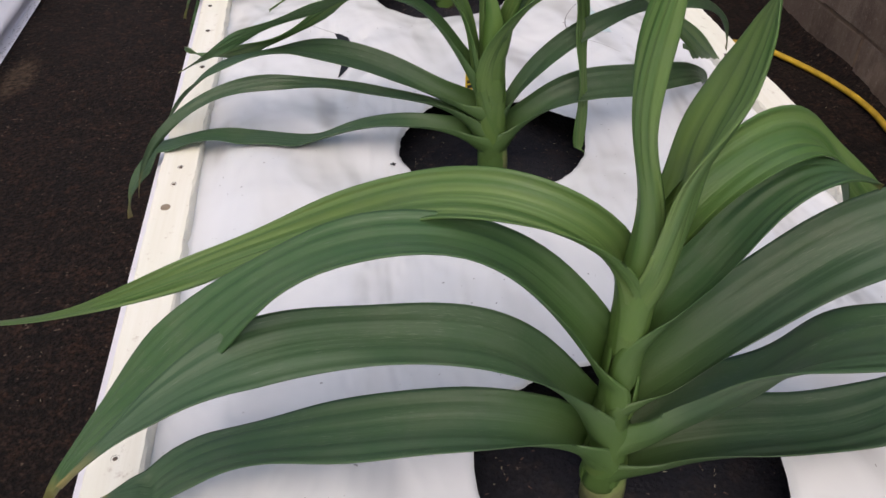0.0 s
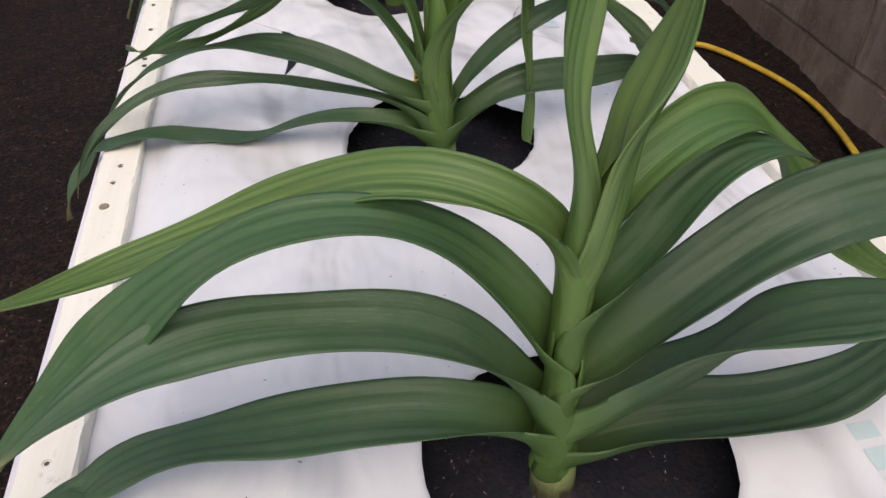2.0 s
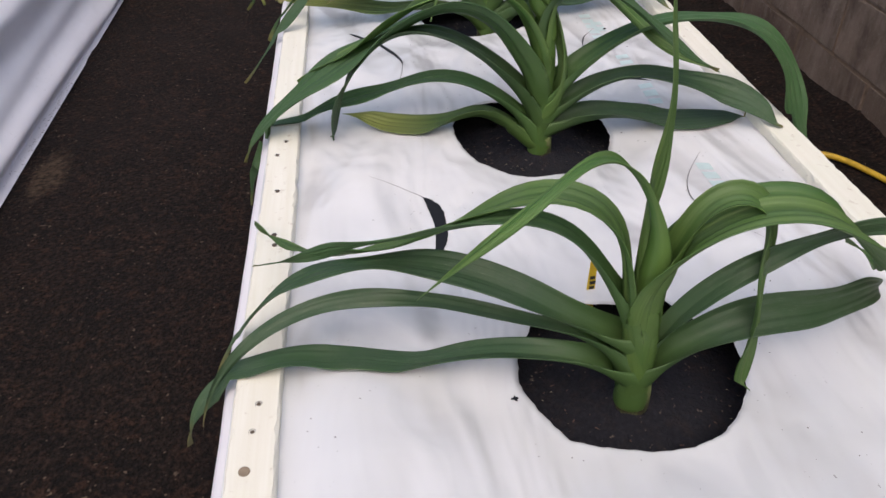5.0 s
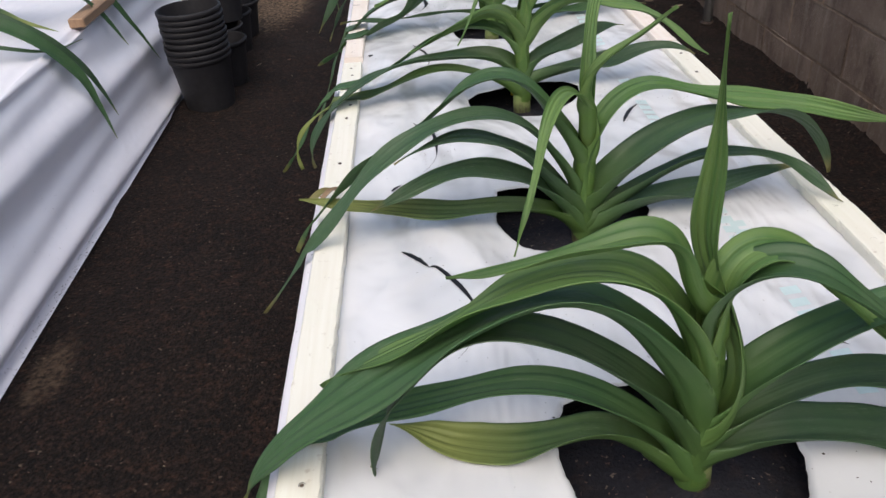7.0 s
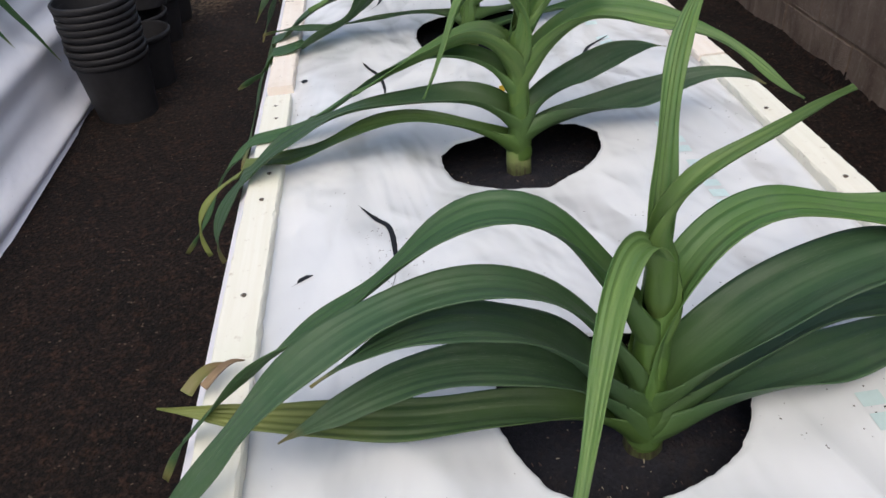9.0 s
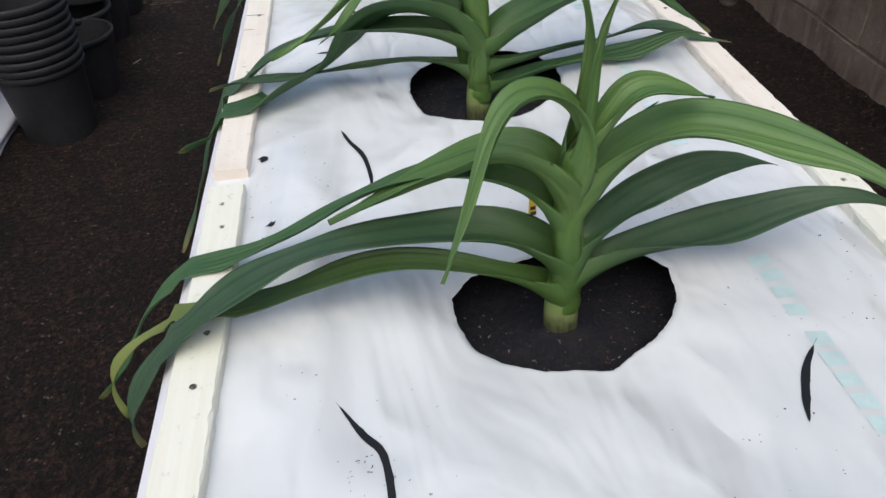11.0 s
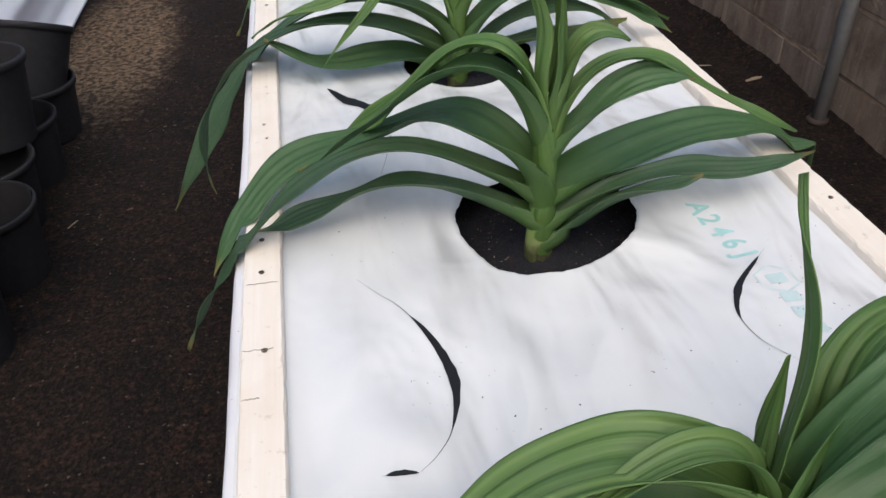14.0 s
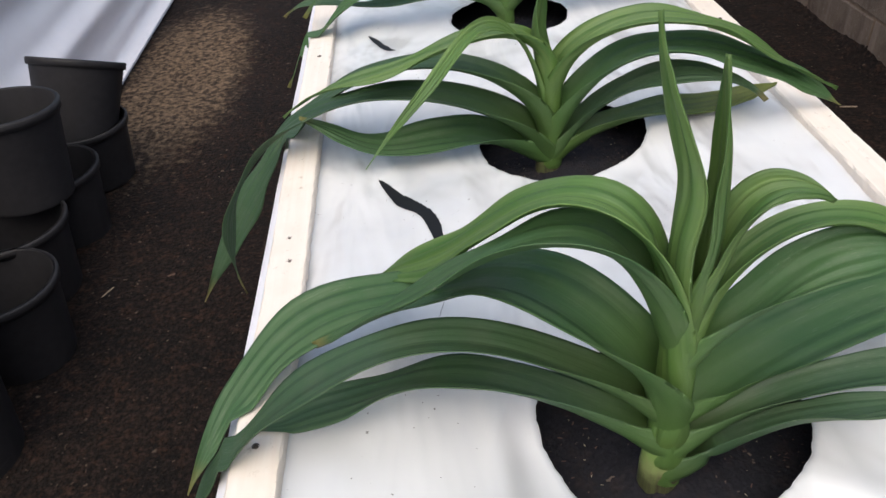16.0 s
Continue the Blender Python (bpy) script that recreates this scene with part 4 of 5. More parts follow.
plant = leek(0.397, 5.385, "leek with ribbed leaves hanging over both battens")
leaf(plant, 0.035, 0.415, (27, 29, 0, -5, 29, 21), (181, 186, 181, 172), 0.079, LEAF_MID, (17, -9, -7, -4), slim=0.35)
leaf(plant, 0.035, 0.852, (66, 22, -8, -39, -71, -104), (191, 175, 179, 186), 0.080, LEAF_OLD, (-15, 6, 13, 21), slim=0.42)
leaf(plant, 0.080, 0.979, (74, 8, -30, -52, -58, -59), (179, 162, 170, 187), 0.072, LEAF_OLD, (4, 3, -33, -86), slim=0.10)
leaf(plant, 0.080, 0.522, (81, 72, 35, -27, -27, -38), (185, 215, 223, 217), 0.020, LEAF_YOUNG, (-6, -30, -40, -48), slim=0.29)
leaf(plant, 0.171, 0.471, (91, 8, -19, -10, -38), (181, 186, 179), 0.047, LEAF_YOUNG)
leaf(plant, 0.173, 0.141, (59, 75, 91, 95, 89), (154, 157, 154), 0.050, LEAF_YOUNG)
leaf(plant, 0.146, 0.544, (79, 20, -19, -34, -29), (0, -1, 0), 0.069, LEAF_YOUNG)
leaf(plant, 0.075, 0.556, (65, 45, -1, -20, -29, -37), (-4, 1, -1, -6), 0.074, LEAF_MID, (-1, 1, 16, 50), slim=0.21)
leaf(plant, 0.036, 0.395, (49, 49, 24, 5, -22, -46), (2, -5, -7, -7), 0.050, LEAF_OLD, (-4, 5, 20, 27), slim=0.32)
leaf(plant, 0.035, 0.412, (28, 22, 3, -6, 1, 3), (8, 7, 11, 20), 0.065, LEAF_TIRED, (-5, -11, 6, 25), slim=0.23)

# the furthest leeks, of which only tops and tips come into view
plant = leek(0.400, 5.950, "leek with broad green leaves further along the bed")
for h, ln, rise, hd, w, mat in ((0.07, 0.50, (45, 5, -8, 12, -40), (180, 176, 184), 0.055, LEAF_OLD), (0.10, 0.62, (60, 12, -25, -45, -60), (182, 186, 178), 0.062, LEAF_MID),
                                (0.14, 0.58, (75, 40, -18, -40, -55), (178, 184, 190), 0.058, LEAF_MID), (0.18, 0.42, (85, 55, -5, -35, -40), (180, 196, 185), 0.042, LEAF_YOUNG),
                                (0.08, 0.48, (40, 10, -5, -5, -30), (2, -3, 4), 0.058, LEAF_OLD), (0.11, 0.60, (65, 25, -15, -30, -50), (0, 3, -6), 0.068, LEAF_MID),
                                (0.15, 0.52, (80, 45, -10, -35, -40), (3, -5, 5), 0.060, LEAF_YOUNG), (0.20, 0.34, (88, 84, 78, 76, 72), (20, 30, 40), 0.045, LEAF_YOUNG)):
    leaf(plant, h, ln, rise, hd, w, mat)
plant = leek(0.405, 6.560, "leek with broad green leaves further along the bed")
for h, ln, rise, hd, w, mat in ((0.08, 0.55, (50, 8, -15, -25, -50), (181, 178, 186), 0.058, LEAF_OLD), (0.13, 0.60, (70, 30, -20, -45, -55), (179, 186, 180), 0.060, LEAF_MID),
                                (0.09, 0.52, (45, 12, -8, -15, -40), (-2, 3, 2), 0.060, LEAF_OLD), (0.14, 0.55, (72, 35, -15, -35, -45), (2, -4, 3), 0.062, LEAF_MID)):
    leaf(plant, h, ln, rise, hd, w, mat)

# ------------------------------------------------------------------ battens


def screw_head(parent, x, y, z, r=0.0030, big=False):
    """A countersunk screw in its bruised recess."""
    bm = lathe([(r * 1.35, 0.0006), (r * 1.05, -0.0006), (0.0, -0.0012)], 12, (x, y, z))
    recess = part("screw_hole", bm, HOLLOW, parent)
    bm = lathe([(r * 0.98, -0.0004), (r * 0.80, 0.0004), (0.0, 0.0005)], 10, (x, y, z))
    part("screw", bm, SCREW, recess)


def batten(y0, y1, x_at, material, label, screws, top=0.632, width=0.052):
    ob = tagged(empty("batten", (0, 0, 0)), label, "batten", "battens holding the film")
    n = max(2, int((y1 - y0) / 0.012))
    prof = [(-0.5, -0.018), (-0.5, -0.003), (-0.46, 0.0), (0.46, 0.0), (0.5, -0.003), (0.5, -0.018)]
    verts, faces = [], []
    rnd = random.Random(int(y0 * 100) + 3)
    for j in range(n + 1):
        y = y0 + (y1 - y0) * j / n
        wob = 0.0009 * math.sin(9 * y)
        for a, h in prof:
            chip_off = rnd.uniform(-0.0011, 0.0005) + (-0.0022 if rnd.random() < 0.05 else 0.0)
            verts.append((x_at(y) + a * width + wob + chip_off * (1 if a > 0 else -1), y, top + h + 0.0006 * math.sin(5 * y + a) + (0.0 if abs(a) < 0.48 else rnd.uniform(-0.0008, 0.0003))))
    w = len(prof)
    for j in range(n):
        for i in range(w):
            faces.append((j * w + i, j * w + (i + 1) % w, (j + 1) * w + (i + 1) % w, (j + 1) * w + i))
    faces += [tuple(range(w)), tuple(n * w + k for k in range(w))[::-1]]
    mesh_object("strip", verts, faces, material, ob)
    for dx, y in screws:
        screw_head(ob, x_at(y) + dx, y, top)
    return ob


left_line = lambda y: 0.001
right_line = lambda y: batten_x(y) + 0.026
batten(-0.6, 3.915, left_line, BATTEN_OLD, "long cream weathered timber batten screwed over the film",
       ((0.0, 1.406), (-0.002, 1.836), (0.002, 1.875), (0.002, 2.170), (0.0, 2.195), (-0.002, 2.311), (-0.008, 2.422), (0.004, 2.467), (-0.001, 2.795), (0.002, 2.880),
        (0.0, 3.291), (0.002, 3.526), (0.007, 3.606), (0.003, 3.811), (-0.002, 3.866), (0.001, 0.95), (-0.002, 0.60)))
batten_fresh = batten(3.957, 8.6, left_line, BATTEN_NEW, "long fresh pine batten screwed over the film",
       ((-0.001, 4.008), (0.002, 4.080), (0.002, 4.295), (0.003, 4.578), (-0.002, 4.733), (-0.002, 4.809), (0.004, 5.115), (-0.001, 5.168), (0.001, 5.380), (0.002, 5.80), (-0.003, 6.25), (0.0, 6.7)))
batten(-0.6, 3.876, right_line, BATTEN_OLD, "long cream weathered timber batten along the bed",
       ((-0.010, 2.064), (0.0, 2.858), (-0.006, 2.966), (0.0, 3.401), (-0.008, 3.636), (0.0, 3.775), (0.002, 1.5)))
batten(3.885, 8.6, right_line, BATTEN_NEW, "long fresh pine batten along the bed",
       ((0.0, 4.058), (-0.006, 4.434), (-0.004, 4.511), (0.004, 4.735), (0.006, 5.250), (0.0, 5.80), (0.002, 6.4)))
knot = tagged(mesh_object("wood_knot", *(lambda q: (q[0], q[1]))(tube([(-0.005, 1.785, 0.6315), (-0.005, 1.785, 0.6335)], [0.0065, 0.0058], 14)), CHIP), "brown knot in the cream batten", "knot")

# ------------------------------------------------------------------ slits cut in the film


def slit(points, width, seed, gape=(0.0, 1.0)):
    """A knife cut that curves through the film: a hairline that gapes over one stretch and shows black."""
    n = 64
    c = np.array(points, float)
    u = np.linspace(0, 1, n)
    xs, ys = through_knots(c[:, 0], u), through_knots(c[:, 1], u)
    d = np.gradient(np.stack([xs, ys], -1), axis=0)
    d /= np.linalg.norm(d, axis=1)[:, None]
    nrm = np.stack([-d[:, 1], d[:, 0]], -1)
    rng = np.random.default_rng(seed)
    g = np.clip((u - gape[0]) / (gape[1] - gape[0]), 0, 1)
    w = width * np.sin(np.pi * g ** 0.8) ** 0.75 * (1 + 0.10 * np.sin(u * 23 + seed)) + 0.0009 * np.sin(np.pi * np.clip(u, 0.02, 0.98)) ** 0.4
    w = w * (1 + rng.normal(0, 0.05, n))
    verts, faces = [], []
    for k in range(n):
        for q in (0, 1):
            p = np.array([xs[k], ys[k]]) + nrm[k] * w[k] * (q - 0.3)
            verts.append((p[0], p[1], float(film_height(p[0], p[1])) + 0.0014))
    faces = [(2 * k, 2 * k + 1, 2 * k + 3, 2 * k + 2) for k in range(n - 1)]
    return mesh_object("slit", verts, faces, DARK_FILM, film, "black gaping slit", smooth=True)


slit([(0.141, 2.349), (0.176, 2.321), (0.203, 2.297), (0.223, 2.275), (0.233, 2.240), (0.237, 2.195), (0.233, 2.155), (0.222, 2.115)], 0.019, 1, (0.42, 1.0))
slit([(0.120, 2.948), (0.145, 2.921), (0.164, 2.897)], 0.0085, 2, (0.0, 1.0))
slit([(0.162, 2.899), (0.178, 2.893), (0.206, 2.842), (0.224, 2.790), (0.222, 2.745), (0.212, 2.701), (0.192, 2.672)], 0.0075, 19, (0.04, 0.55))
slit([(0.149, 3.488), (0.173, 3.440), (0.191, 3.412), (0.196, 3.356), (0.195, 3.306), (0.181, 3.262), (0.158, 3.225)], 0.0075, 3, (0.02, 0.66))
slit([(0.057, 3.318), (0.072, 3.330), (0.086, 3.334)], 0.008, 4, (0.25, 1.0))
slit([(0.104, 3.185), (0.113, 3.196), (0.123, 3.203)], 0.007, 5)
slit([(0.164, 4.071), (0.176, 4.025), (0.195, 3.975), (0.203, 3.925), (0.203, 3.890), (0.192, 3.845)], 0.0065, 6, (0.0, 0.85))
slit([(0.122, 4.377), (0.142, 4.376), (0.160, 4.374)], 0.006, 7, (0.1, 1.0))
slit([(0.124, 4.706), (0.150, 4.672), (0.174, 4.635), (0.206, 4.555), (0.217, 4.488), (0.205, 4.428), (0.185, 4.396), (0.162, 4.375)], 0.0110, 8, (0.34, 0.72))
slit([(0.121, 5.321), (0.153, 5.245), (0.188, 5.195), (0.204, 5.110), (0.206, 5.03), (0.188, 4.965)], 0.022, 9, (0.0, 0.66))
slit([(0.100, 5.907), (0.134, 5.828), (0.157, 5.816)], 0.016, 10)
slit([(0.664, 3.501), (0.631, 3.463), (0.609, 3.421), (0.599, 3.392)], 0.008, 11, (0.1, 1.0))
slit([(0.685, 4.061), (0.637, 4.027), (0.618, 3.995), (0.597, 3.943)], 0.007, 12)
slit([(0.684, 4.647), (0.624, 4.596), (0.602, 4.566), (0.588, 4.528), (0.592, 4.48), (0.612, 4.435)], 0.0085, 13, (0.05, 0.62))
slit([(0.634, 2.660), (0.665, 2.655), (0.700, 2.625)], 0.007, 14)
slit([(0.670, 4.343), (0.678, 4.337), (0.686, 4.329)], 0.006, 15)
# along this cut the black hairline stands for its flap's shade
slit([(0.700, 2.368), (0.670, 2.325), (0.641, 2.274), (0.627, 2.227), (0.630, 2.194), (0.641, 2.160), (0.663, 2.137), (0.690, 2.10)], 0.0006, 16, (0.3, 0.6))
slit([(0.670, 2.939), (0.638, 2.894), (0.624, 2.859), (0.615, 2.819), (0.613, 2.781)], 0.0016, 17, (0.1, 0.9))


def torn_hole(x, y, r, seed):
    rnd = random.Random(seed)
    rim = [(x + r * q * math.cos(a), y + r * q * math.sin(a)) for a, q in ((k * 2 * math.pi / 11, rnd.uniform(0.45, 1.25)) for k in range(11))]
    verts = [(px, py, float(film_height(px, py)) + 0.0016) for px, py in rim]
    return mesh_object("torn_hole", verts, [tuple(range(11))], DARK_FILM, film, "small torn black hole")


torn_hole(0.764, 3.363, 0.013, 3)
torn_hole(0.044, 4.002, 0.008, 5)
torn_hole(0.066, 3.822, 0.007, 8)
torn_hole(0.290, 1.868, 0.005, 9)
torn_hole(0.694, 2.933, 0.005, 12)


# ------------------------------------------------------------------ block wall along the far path
WX = 1.80
wall = tagged(empty("wall_right", (WX, 0, 0)), "grimy grey concrete block wall with pale mortar", "wall", kind="structure")
part("mortar", box(0.10, 11.0, 1.60, 0.0, (0.0535, 4.6, 0.72)), MORTAR, wall, "pale crumbling mortar")


def block_mesh(name, lx, ly, lz, seed):
    """A concrete block with worn, chipped arrises."""
    bm = box(lx, ly, lz, 0.004, (0, 0, 0), 1)
    bmesh.ops.subdivide_edges(bm, edges=bm.edges[:], cuts=1)
    rnd = random.Random(seed)
    for v in bm.verts:
        v.co += Vector((rnd.uniform(-0.003, 0.003), rnd.uniform(-0.004, 0.004), rnd.uniform(-0.004, 0.004)))
    me = bpy.data.meshes.new(name)
    bm.to_mesh(me)
    bm.free()
    me.materials.append(CONCRETE)
    return me


BLOCKS = [block_mesh("block", 0.10, 0.468, 0.213, k) for k in range(6)]
for row in range(7):
    for k in range(23):
        y = -0.62 + 0.48 * k + (0.24 if row % 2 else 0.0) + 0.03
        b = new("block", BLOCKS[(row * 5 + k * 3) % 6])
        b.parent = wall
        b.location = (0.05 + 0.0015 * math.sin(k * 5 + row), y, 0.150 - 0.1085 + 0.2235 * row)

# the steel post and its rusty foot
post = tagged(empty("steel_post", (1.750, 6.005, 0.0)), "dull galvanised round steel post standing on a rusty plate", "post")
part("pole", lathe([(0.0, 0.012), (0.024, 0.012), (0.024, 1.95), (0.0, 1.95)], 24), STEEL, post)
part("base_plate", lathe([(0.0, 0.0), (0.038, 0.0), (0.038, 0.012), (0.032, 0.018), (0.025, 0.020)], 18), RUST, post, "rusty round base collar")

# yellow hose lying in a loop
way = np.array([(1.08, 3.22, 0.02), (1.25, 3.32, 0.02), (1.42, 3.34, 0.022), (1.555, 3.285, 0.024), (1.625, 3.220, 0.024), (1.695, 3.085, 0.02), (1.735, 2.955, 0.02), (1.752, 2.820, 0.02),
                (1.742, 2.690, 0.018), (1.711, 2.530, 0.018), (1.661, 2.300, 0.018), (1.630, 2.160, 0.018), (1.597, 2.020, 0.018), (1.53, 1.78, 0.018), (1.44, 1.55, 0.018)])
arc = [tuple(through_knots(way[:, q], np.array([t]))[0] for q in range(3)) for t in np.linspace(0, 1, 110)]
v, f = tube(arc, 0.0095, 10)
tagged(mesh_object("hosepipe", v, f, HOSE, smooth=True), "muddy yellow garden hosepipe curled on the soil path", "hose")

# ------------------------------------------------------------------ pots


def pot(x, y, z=0.0, radius=0.15, height=0.27, rim=True, tilt=(0, 0), label="black plastic plant pot standing on the path", name="plant_pot"):
    ob = new(name)
    ob.matrix_world = pose(x, y, z, tilt[0], tilt[1], 0)
    tagged(ob, label, "plant pot", "black plastic pots")
    r0 = radius * 0.80
    body = [(0.0, 0.004), (r0 - 0.004, 0.004), (r0 - 0.001, 0.0), (r0, 0.002), (r0 + 0.001, 0.010), (radius - 0.004, height - 0.022), (radius - 0.003, height - 0.020)]
    inner = [(radius - 0.0045, height), (radius - 0.0055, height - 0.002), (radius - 0.0065, height - 0.008), (r0 + 0.002, 0.04), (r0 - 0.003, 0.016), (r0 - 0.006, 0.011), (r0 - 0.012, 0.010), (0.0, 0.009)]
    part("pot_wall", lathe(body + [(radius - 0.002, height)] + inner, 40), POT, ob)
    if rim:
        part("rim", lathe([(radius - 0.004, height - 0.022), (radius + 0.003, height - 0.022), (radius + 0.005, height - 0.004), (radius + 0.002, height), (radius - 0.006, height), (radius - 0.006, height - 0.004)], 40), POT, ob)
    return ob


for k in range(9):
    pot(-0.802 + 0.002 * math.sin(k * 2.1), 5.39 + 0.002 * math.cos(k * 1.7), 0.0 + 0.026 * k, 0.137, 0.25, tilt=(0.6 * math.sin(k), -1), label="black plastic pot in a tall nested stack")
pot(-0.785, 5.70, 0.0, 0.132, 0.22)
pot(-0.850, 5.95, 0.0, 0.137, 0.22)
pot(-0.845, 6.21, 0.0, 0.137, 0.22)
pot(-0.855, 6.53, 0.0, 0.137, 0.20)
pot(-0.840, 6.08, 0.213, 0.137, 0.25, tilt=(-4, 2), label="black plastic pot set loosely across other pots")
pot(-0.862, 6.49, 0.15, 0.135, 0.25, tilt=(-24, 10), label="black plastic pot tilted loosely in another pot")


# ------------------------------------------------------------------ the neighbouring bed
def side_shape(s, y):
    """Across the draped film: s 0 on top of the bed, 0.42 at its edge, 1 at the path."""
    c = np.array([(-2.3, 0.52), (-1.9, 0.525), (-1.5, 0.525), (-1.25, 0.522), (-1.15, 0.52), (-1.115, 0.512), (-1.095, 0.485), (-1.070, 0.40), (-1.045, 0.30), (-1.018, 0.20), (-0.995, 0.11), (-0.975, 0.035), (-0.955, 0.008)])
    x, z = through_knots(c[:, 0], s), through_knots(c[:, 1], s)
    hang = smoothstep(0.42, 0.56, s) * (1 - smoothstep(0.93, 1.0, s))
    # long soft folds that slant down along the side
    fold = 0.021 * np.sin(26 * s - 0.55 * y + 0.7 * np.sin(0.8 * y)) + 0.009 * np.sin(55 * s - 1.0 * y + 1.0 + 0.5 * np.sin(1.7 * y)) + 0.002 * np.sin(80 * s + 2.0 * y)
    loose = (1 - hang) * 0.004 * np.sin(9 * s * 5 + 6 * y) * (1 - smoothstep(0.93, 1.0, s))
    drift = -0.018 * (y - 4.5) / 3
    return x + fold * hang + drift, y, z + 0.25 * fold * hang + loose


def build_side_film():
    """Film draped over the next bed and down to the path, in long loose folds."""
    ys, u = np.linspace(0.0, 10.5, 320), np.linspace(0, 1, 110)
    S, Y = np.meshgrid(u, ys)
    X, Y, Z = side_shape(S, Y)
    w = len(u)
    edge = 47
    verts = np.stack([X, Y, Z], -1)
    film_ob = tagged(empty("side_film", (0, 0, 0)), "white polythene draped over a bed down to the path", "plastic sheet")
    for name, a, b in (("top_sheet", 0, edge), ("hanging_side", edge, w - 1)):
        piece = verts[:, a:b + 1].reshape(-1, 3)
        k = b + 1 - a
        faces = [(j * k + i, j * k + i + 1, (j + 1) * k + i + 1, (j + 1) * k + i) for j in range(len(ys) - 1) for i in range(k - 1)]
        mesh_object(name, piece, faces, FILM_SIDE, film_ob, smooth=True)
    return film_ob


side_film = build_side_film()
side_bed = tagged(empty("side_bed", (0, 0, 0)), "neighbouring raised bed under white polythene", "raised bed")
part("bed_body", box(1.05, 10.3, 0.45, 0.02, (-1.70, 5.25, 0.228)), BOARD, side_bed)


# ------------------------------------------------------------------ small things
def blade(name, parent, points, width, material, label="", face=(0.3, -0.3, 1.0), curl=0.3):
    """A limp leaf end through a few places, narrowing to its tip."""
    n, cols = 28, 9
    c = np.array(points, float) - np.array(parent.matrix_world.translation)
    u = np.linspace(0, 1, n)
    P = np.stack([through_knots(c[:, q], u) for q in range(3)], -1)
    T = np.gradient(P, axis=0)
    T /= np.linalg.norm(T, axis=1)[:, None]
    B = np.cross(T, np.array(face))
    B /= np.linalg.norm(B, axis=1)[:, None]
    N = np.cross(B, T)
    half = width / 2 * (1 - 0.45 * u) * np.clip((1 - u) / 0.45, 0, 1) ** 0.8 + 0.0006
    v = np.linspace(-1, 1, cols)
    lift = curl * np.abs(v)[None] * half[:, None] + 0.05 * half[:, None] * np.cos(v[None] * 12)
    Q = P[:, None] + B[:, None] * (v[None] * half[:, None])[..., None] + N[:, None] * lift[..., None]
    uv = np.stack(np.broadcast_arrays(0.3 + 0.7 * u[:, None], (v[None] + 1) / 2 * 0.7), -1).reshape(-1, 2)
    faces = [(i * cols + j, i * cols + j + 1, (i + 1) * cols + j + 1, (i + 1) * cols + j) for i in range(n - 1) for j in range(cols - 1)]
    k = n * cols
    faces += [tuple(q + k for q in f[::-1]) for f in faces]
    return mesh_object(name, np.concatenate([Q.reshape(-1, 3), (Q - N[:, None] * 0.001).reshape(-1, 3)]), faces, material, parent, label, smooth=True, uv=np.concatenate([uv, uv]))


# the leeks of the neighbouring bed, whose leaf ends hang over its edge
side_leek = tagged(empty("leek", (-1.620, 5.10, 0.50)), "leek in the neighbouring bed with drooping tips", "leek", "row of leeks")
part("shank", lathe([(0.0, -0.01), (0.019, 0.0), (0.018, 0.08), (0.014, 0.14), (0.004, 0.20)], 20), SHANK, side_leek)
blade("leaf", side_leek, [(-1.610, 5.10, 0.62), (-1.380, 4.98, 0.70), (-1.160, 5.00, 0.655), (-1.095, 5.13, 0.53), (-1.028, 5.175, 0.374)], 0.075, LEAF_MID, face=(0.4, -0.5, 1.0))
blade("leaf", side_leek, [(-1.610, 5.10, 0.66), (-1.360, 5.08, 0.74), (-1.130, 5.24, 0.60), (-1.041, 5.32, 0.42), (-0.976, 5.37, 0.244)], 0.055, LEAF_MID, face=(0.4, -0.5, 1.0))
blade("leaf", side_leek, [(-1.610, 5.10, 0.58), (-1.400, 4.90, 0.62), (-1.250, 4.78, 0.60), (-1.120, 4.775, 0.555)], 0.05, LEAF_TIRED, face=(0.3, -0.4, 1.0))
side_leek_b = tagged(empty("leek", (-1.620, 4.50, 0.50)), "leek in the neighbouring bed with drooping tips", "leek", "row of leeks")
part("shank", lathe([(0.0, -0.01), (0.019, 0.0), (0.018, 0.08), (0.014, 0.14), (0.004, 0.20)], 20), SHANK, side_leek_b)
blade("leaf", side_leek_b, [(-1.610, 4.50, 0.62), (-1.360, 4.54, 0.70), (-1.150, 4.58, 0.60), (-1.041, 4.635, 0.44), (-1.001, 4.640, 0.31), (-0.964, 4.621, 0.186)], 0.062, LEAF_MID, face=(0.8, -0.5, 0.6))
blade("leaf", side_leek_b, [(-1.610, 4.50, 0.64), (-1.360, 4.56, 0.72), (-1.140, 4.61, 0.60), (-1.046, 4.68, 0.46), (-1.011, 4.723, 0.346), (-0.976, 4.727, 0.236)], 0.05, LEAF_OLD, face=(0.8, -0.5, 0.6))
blade("leaf", side_leek_b, [(-1.610, 4.50, 0.60), (-1.300, 4.50, 0.60), (-1.110, 4.60, 0.535), (-1.051, 4.80, 0.515)], 0.022, LEAF_OLD, face=(0.3, -0.5, 1.0))
side_leek_c = tagged(empty("leek", (-1.620, 6.35, 0.50)), "leek in the neighbouring bed with drooping tips", "leek", "row of leeks")
part("shank", lathe([(0.0, -0.01), (0.019, 0.0), (0.018, 0.08), (0.014, 0.14), (0.004, 0.20)], 20), SHANK, side_leek_c)
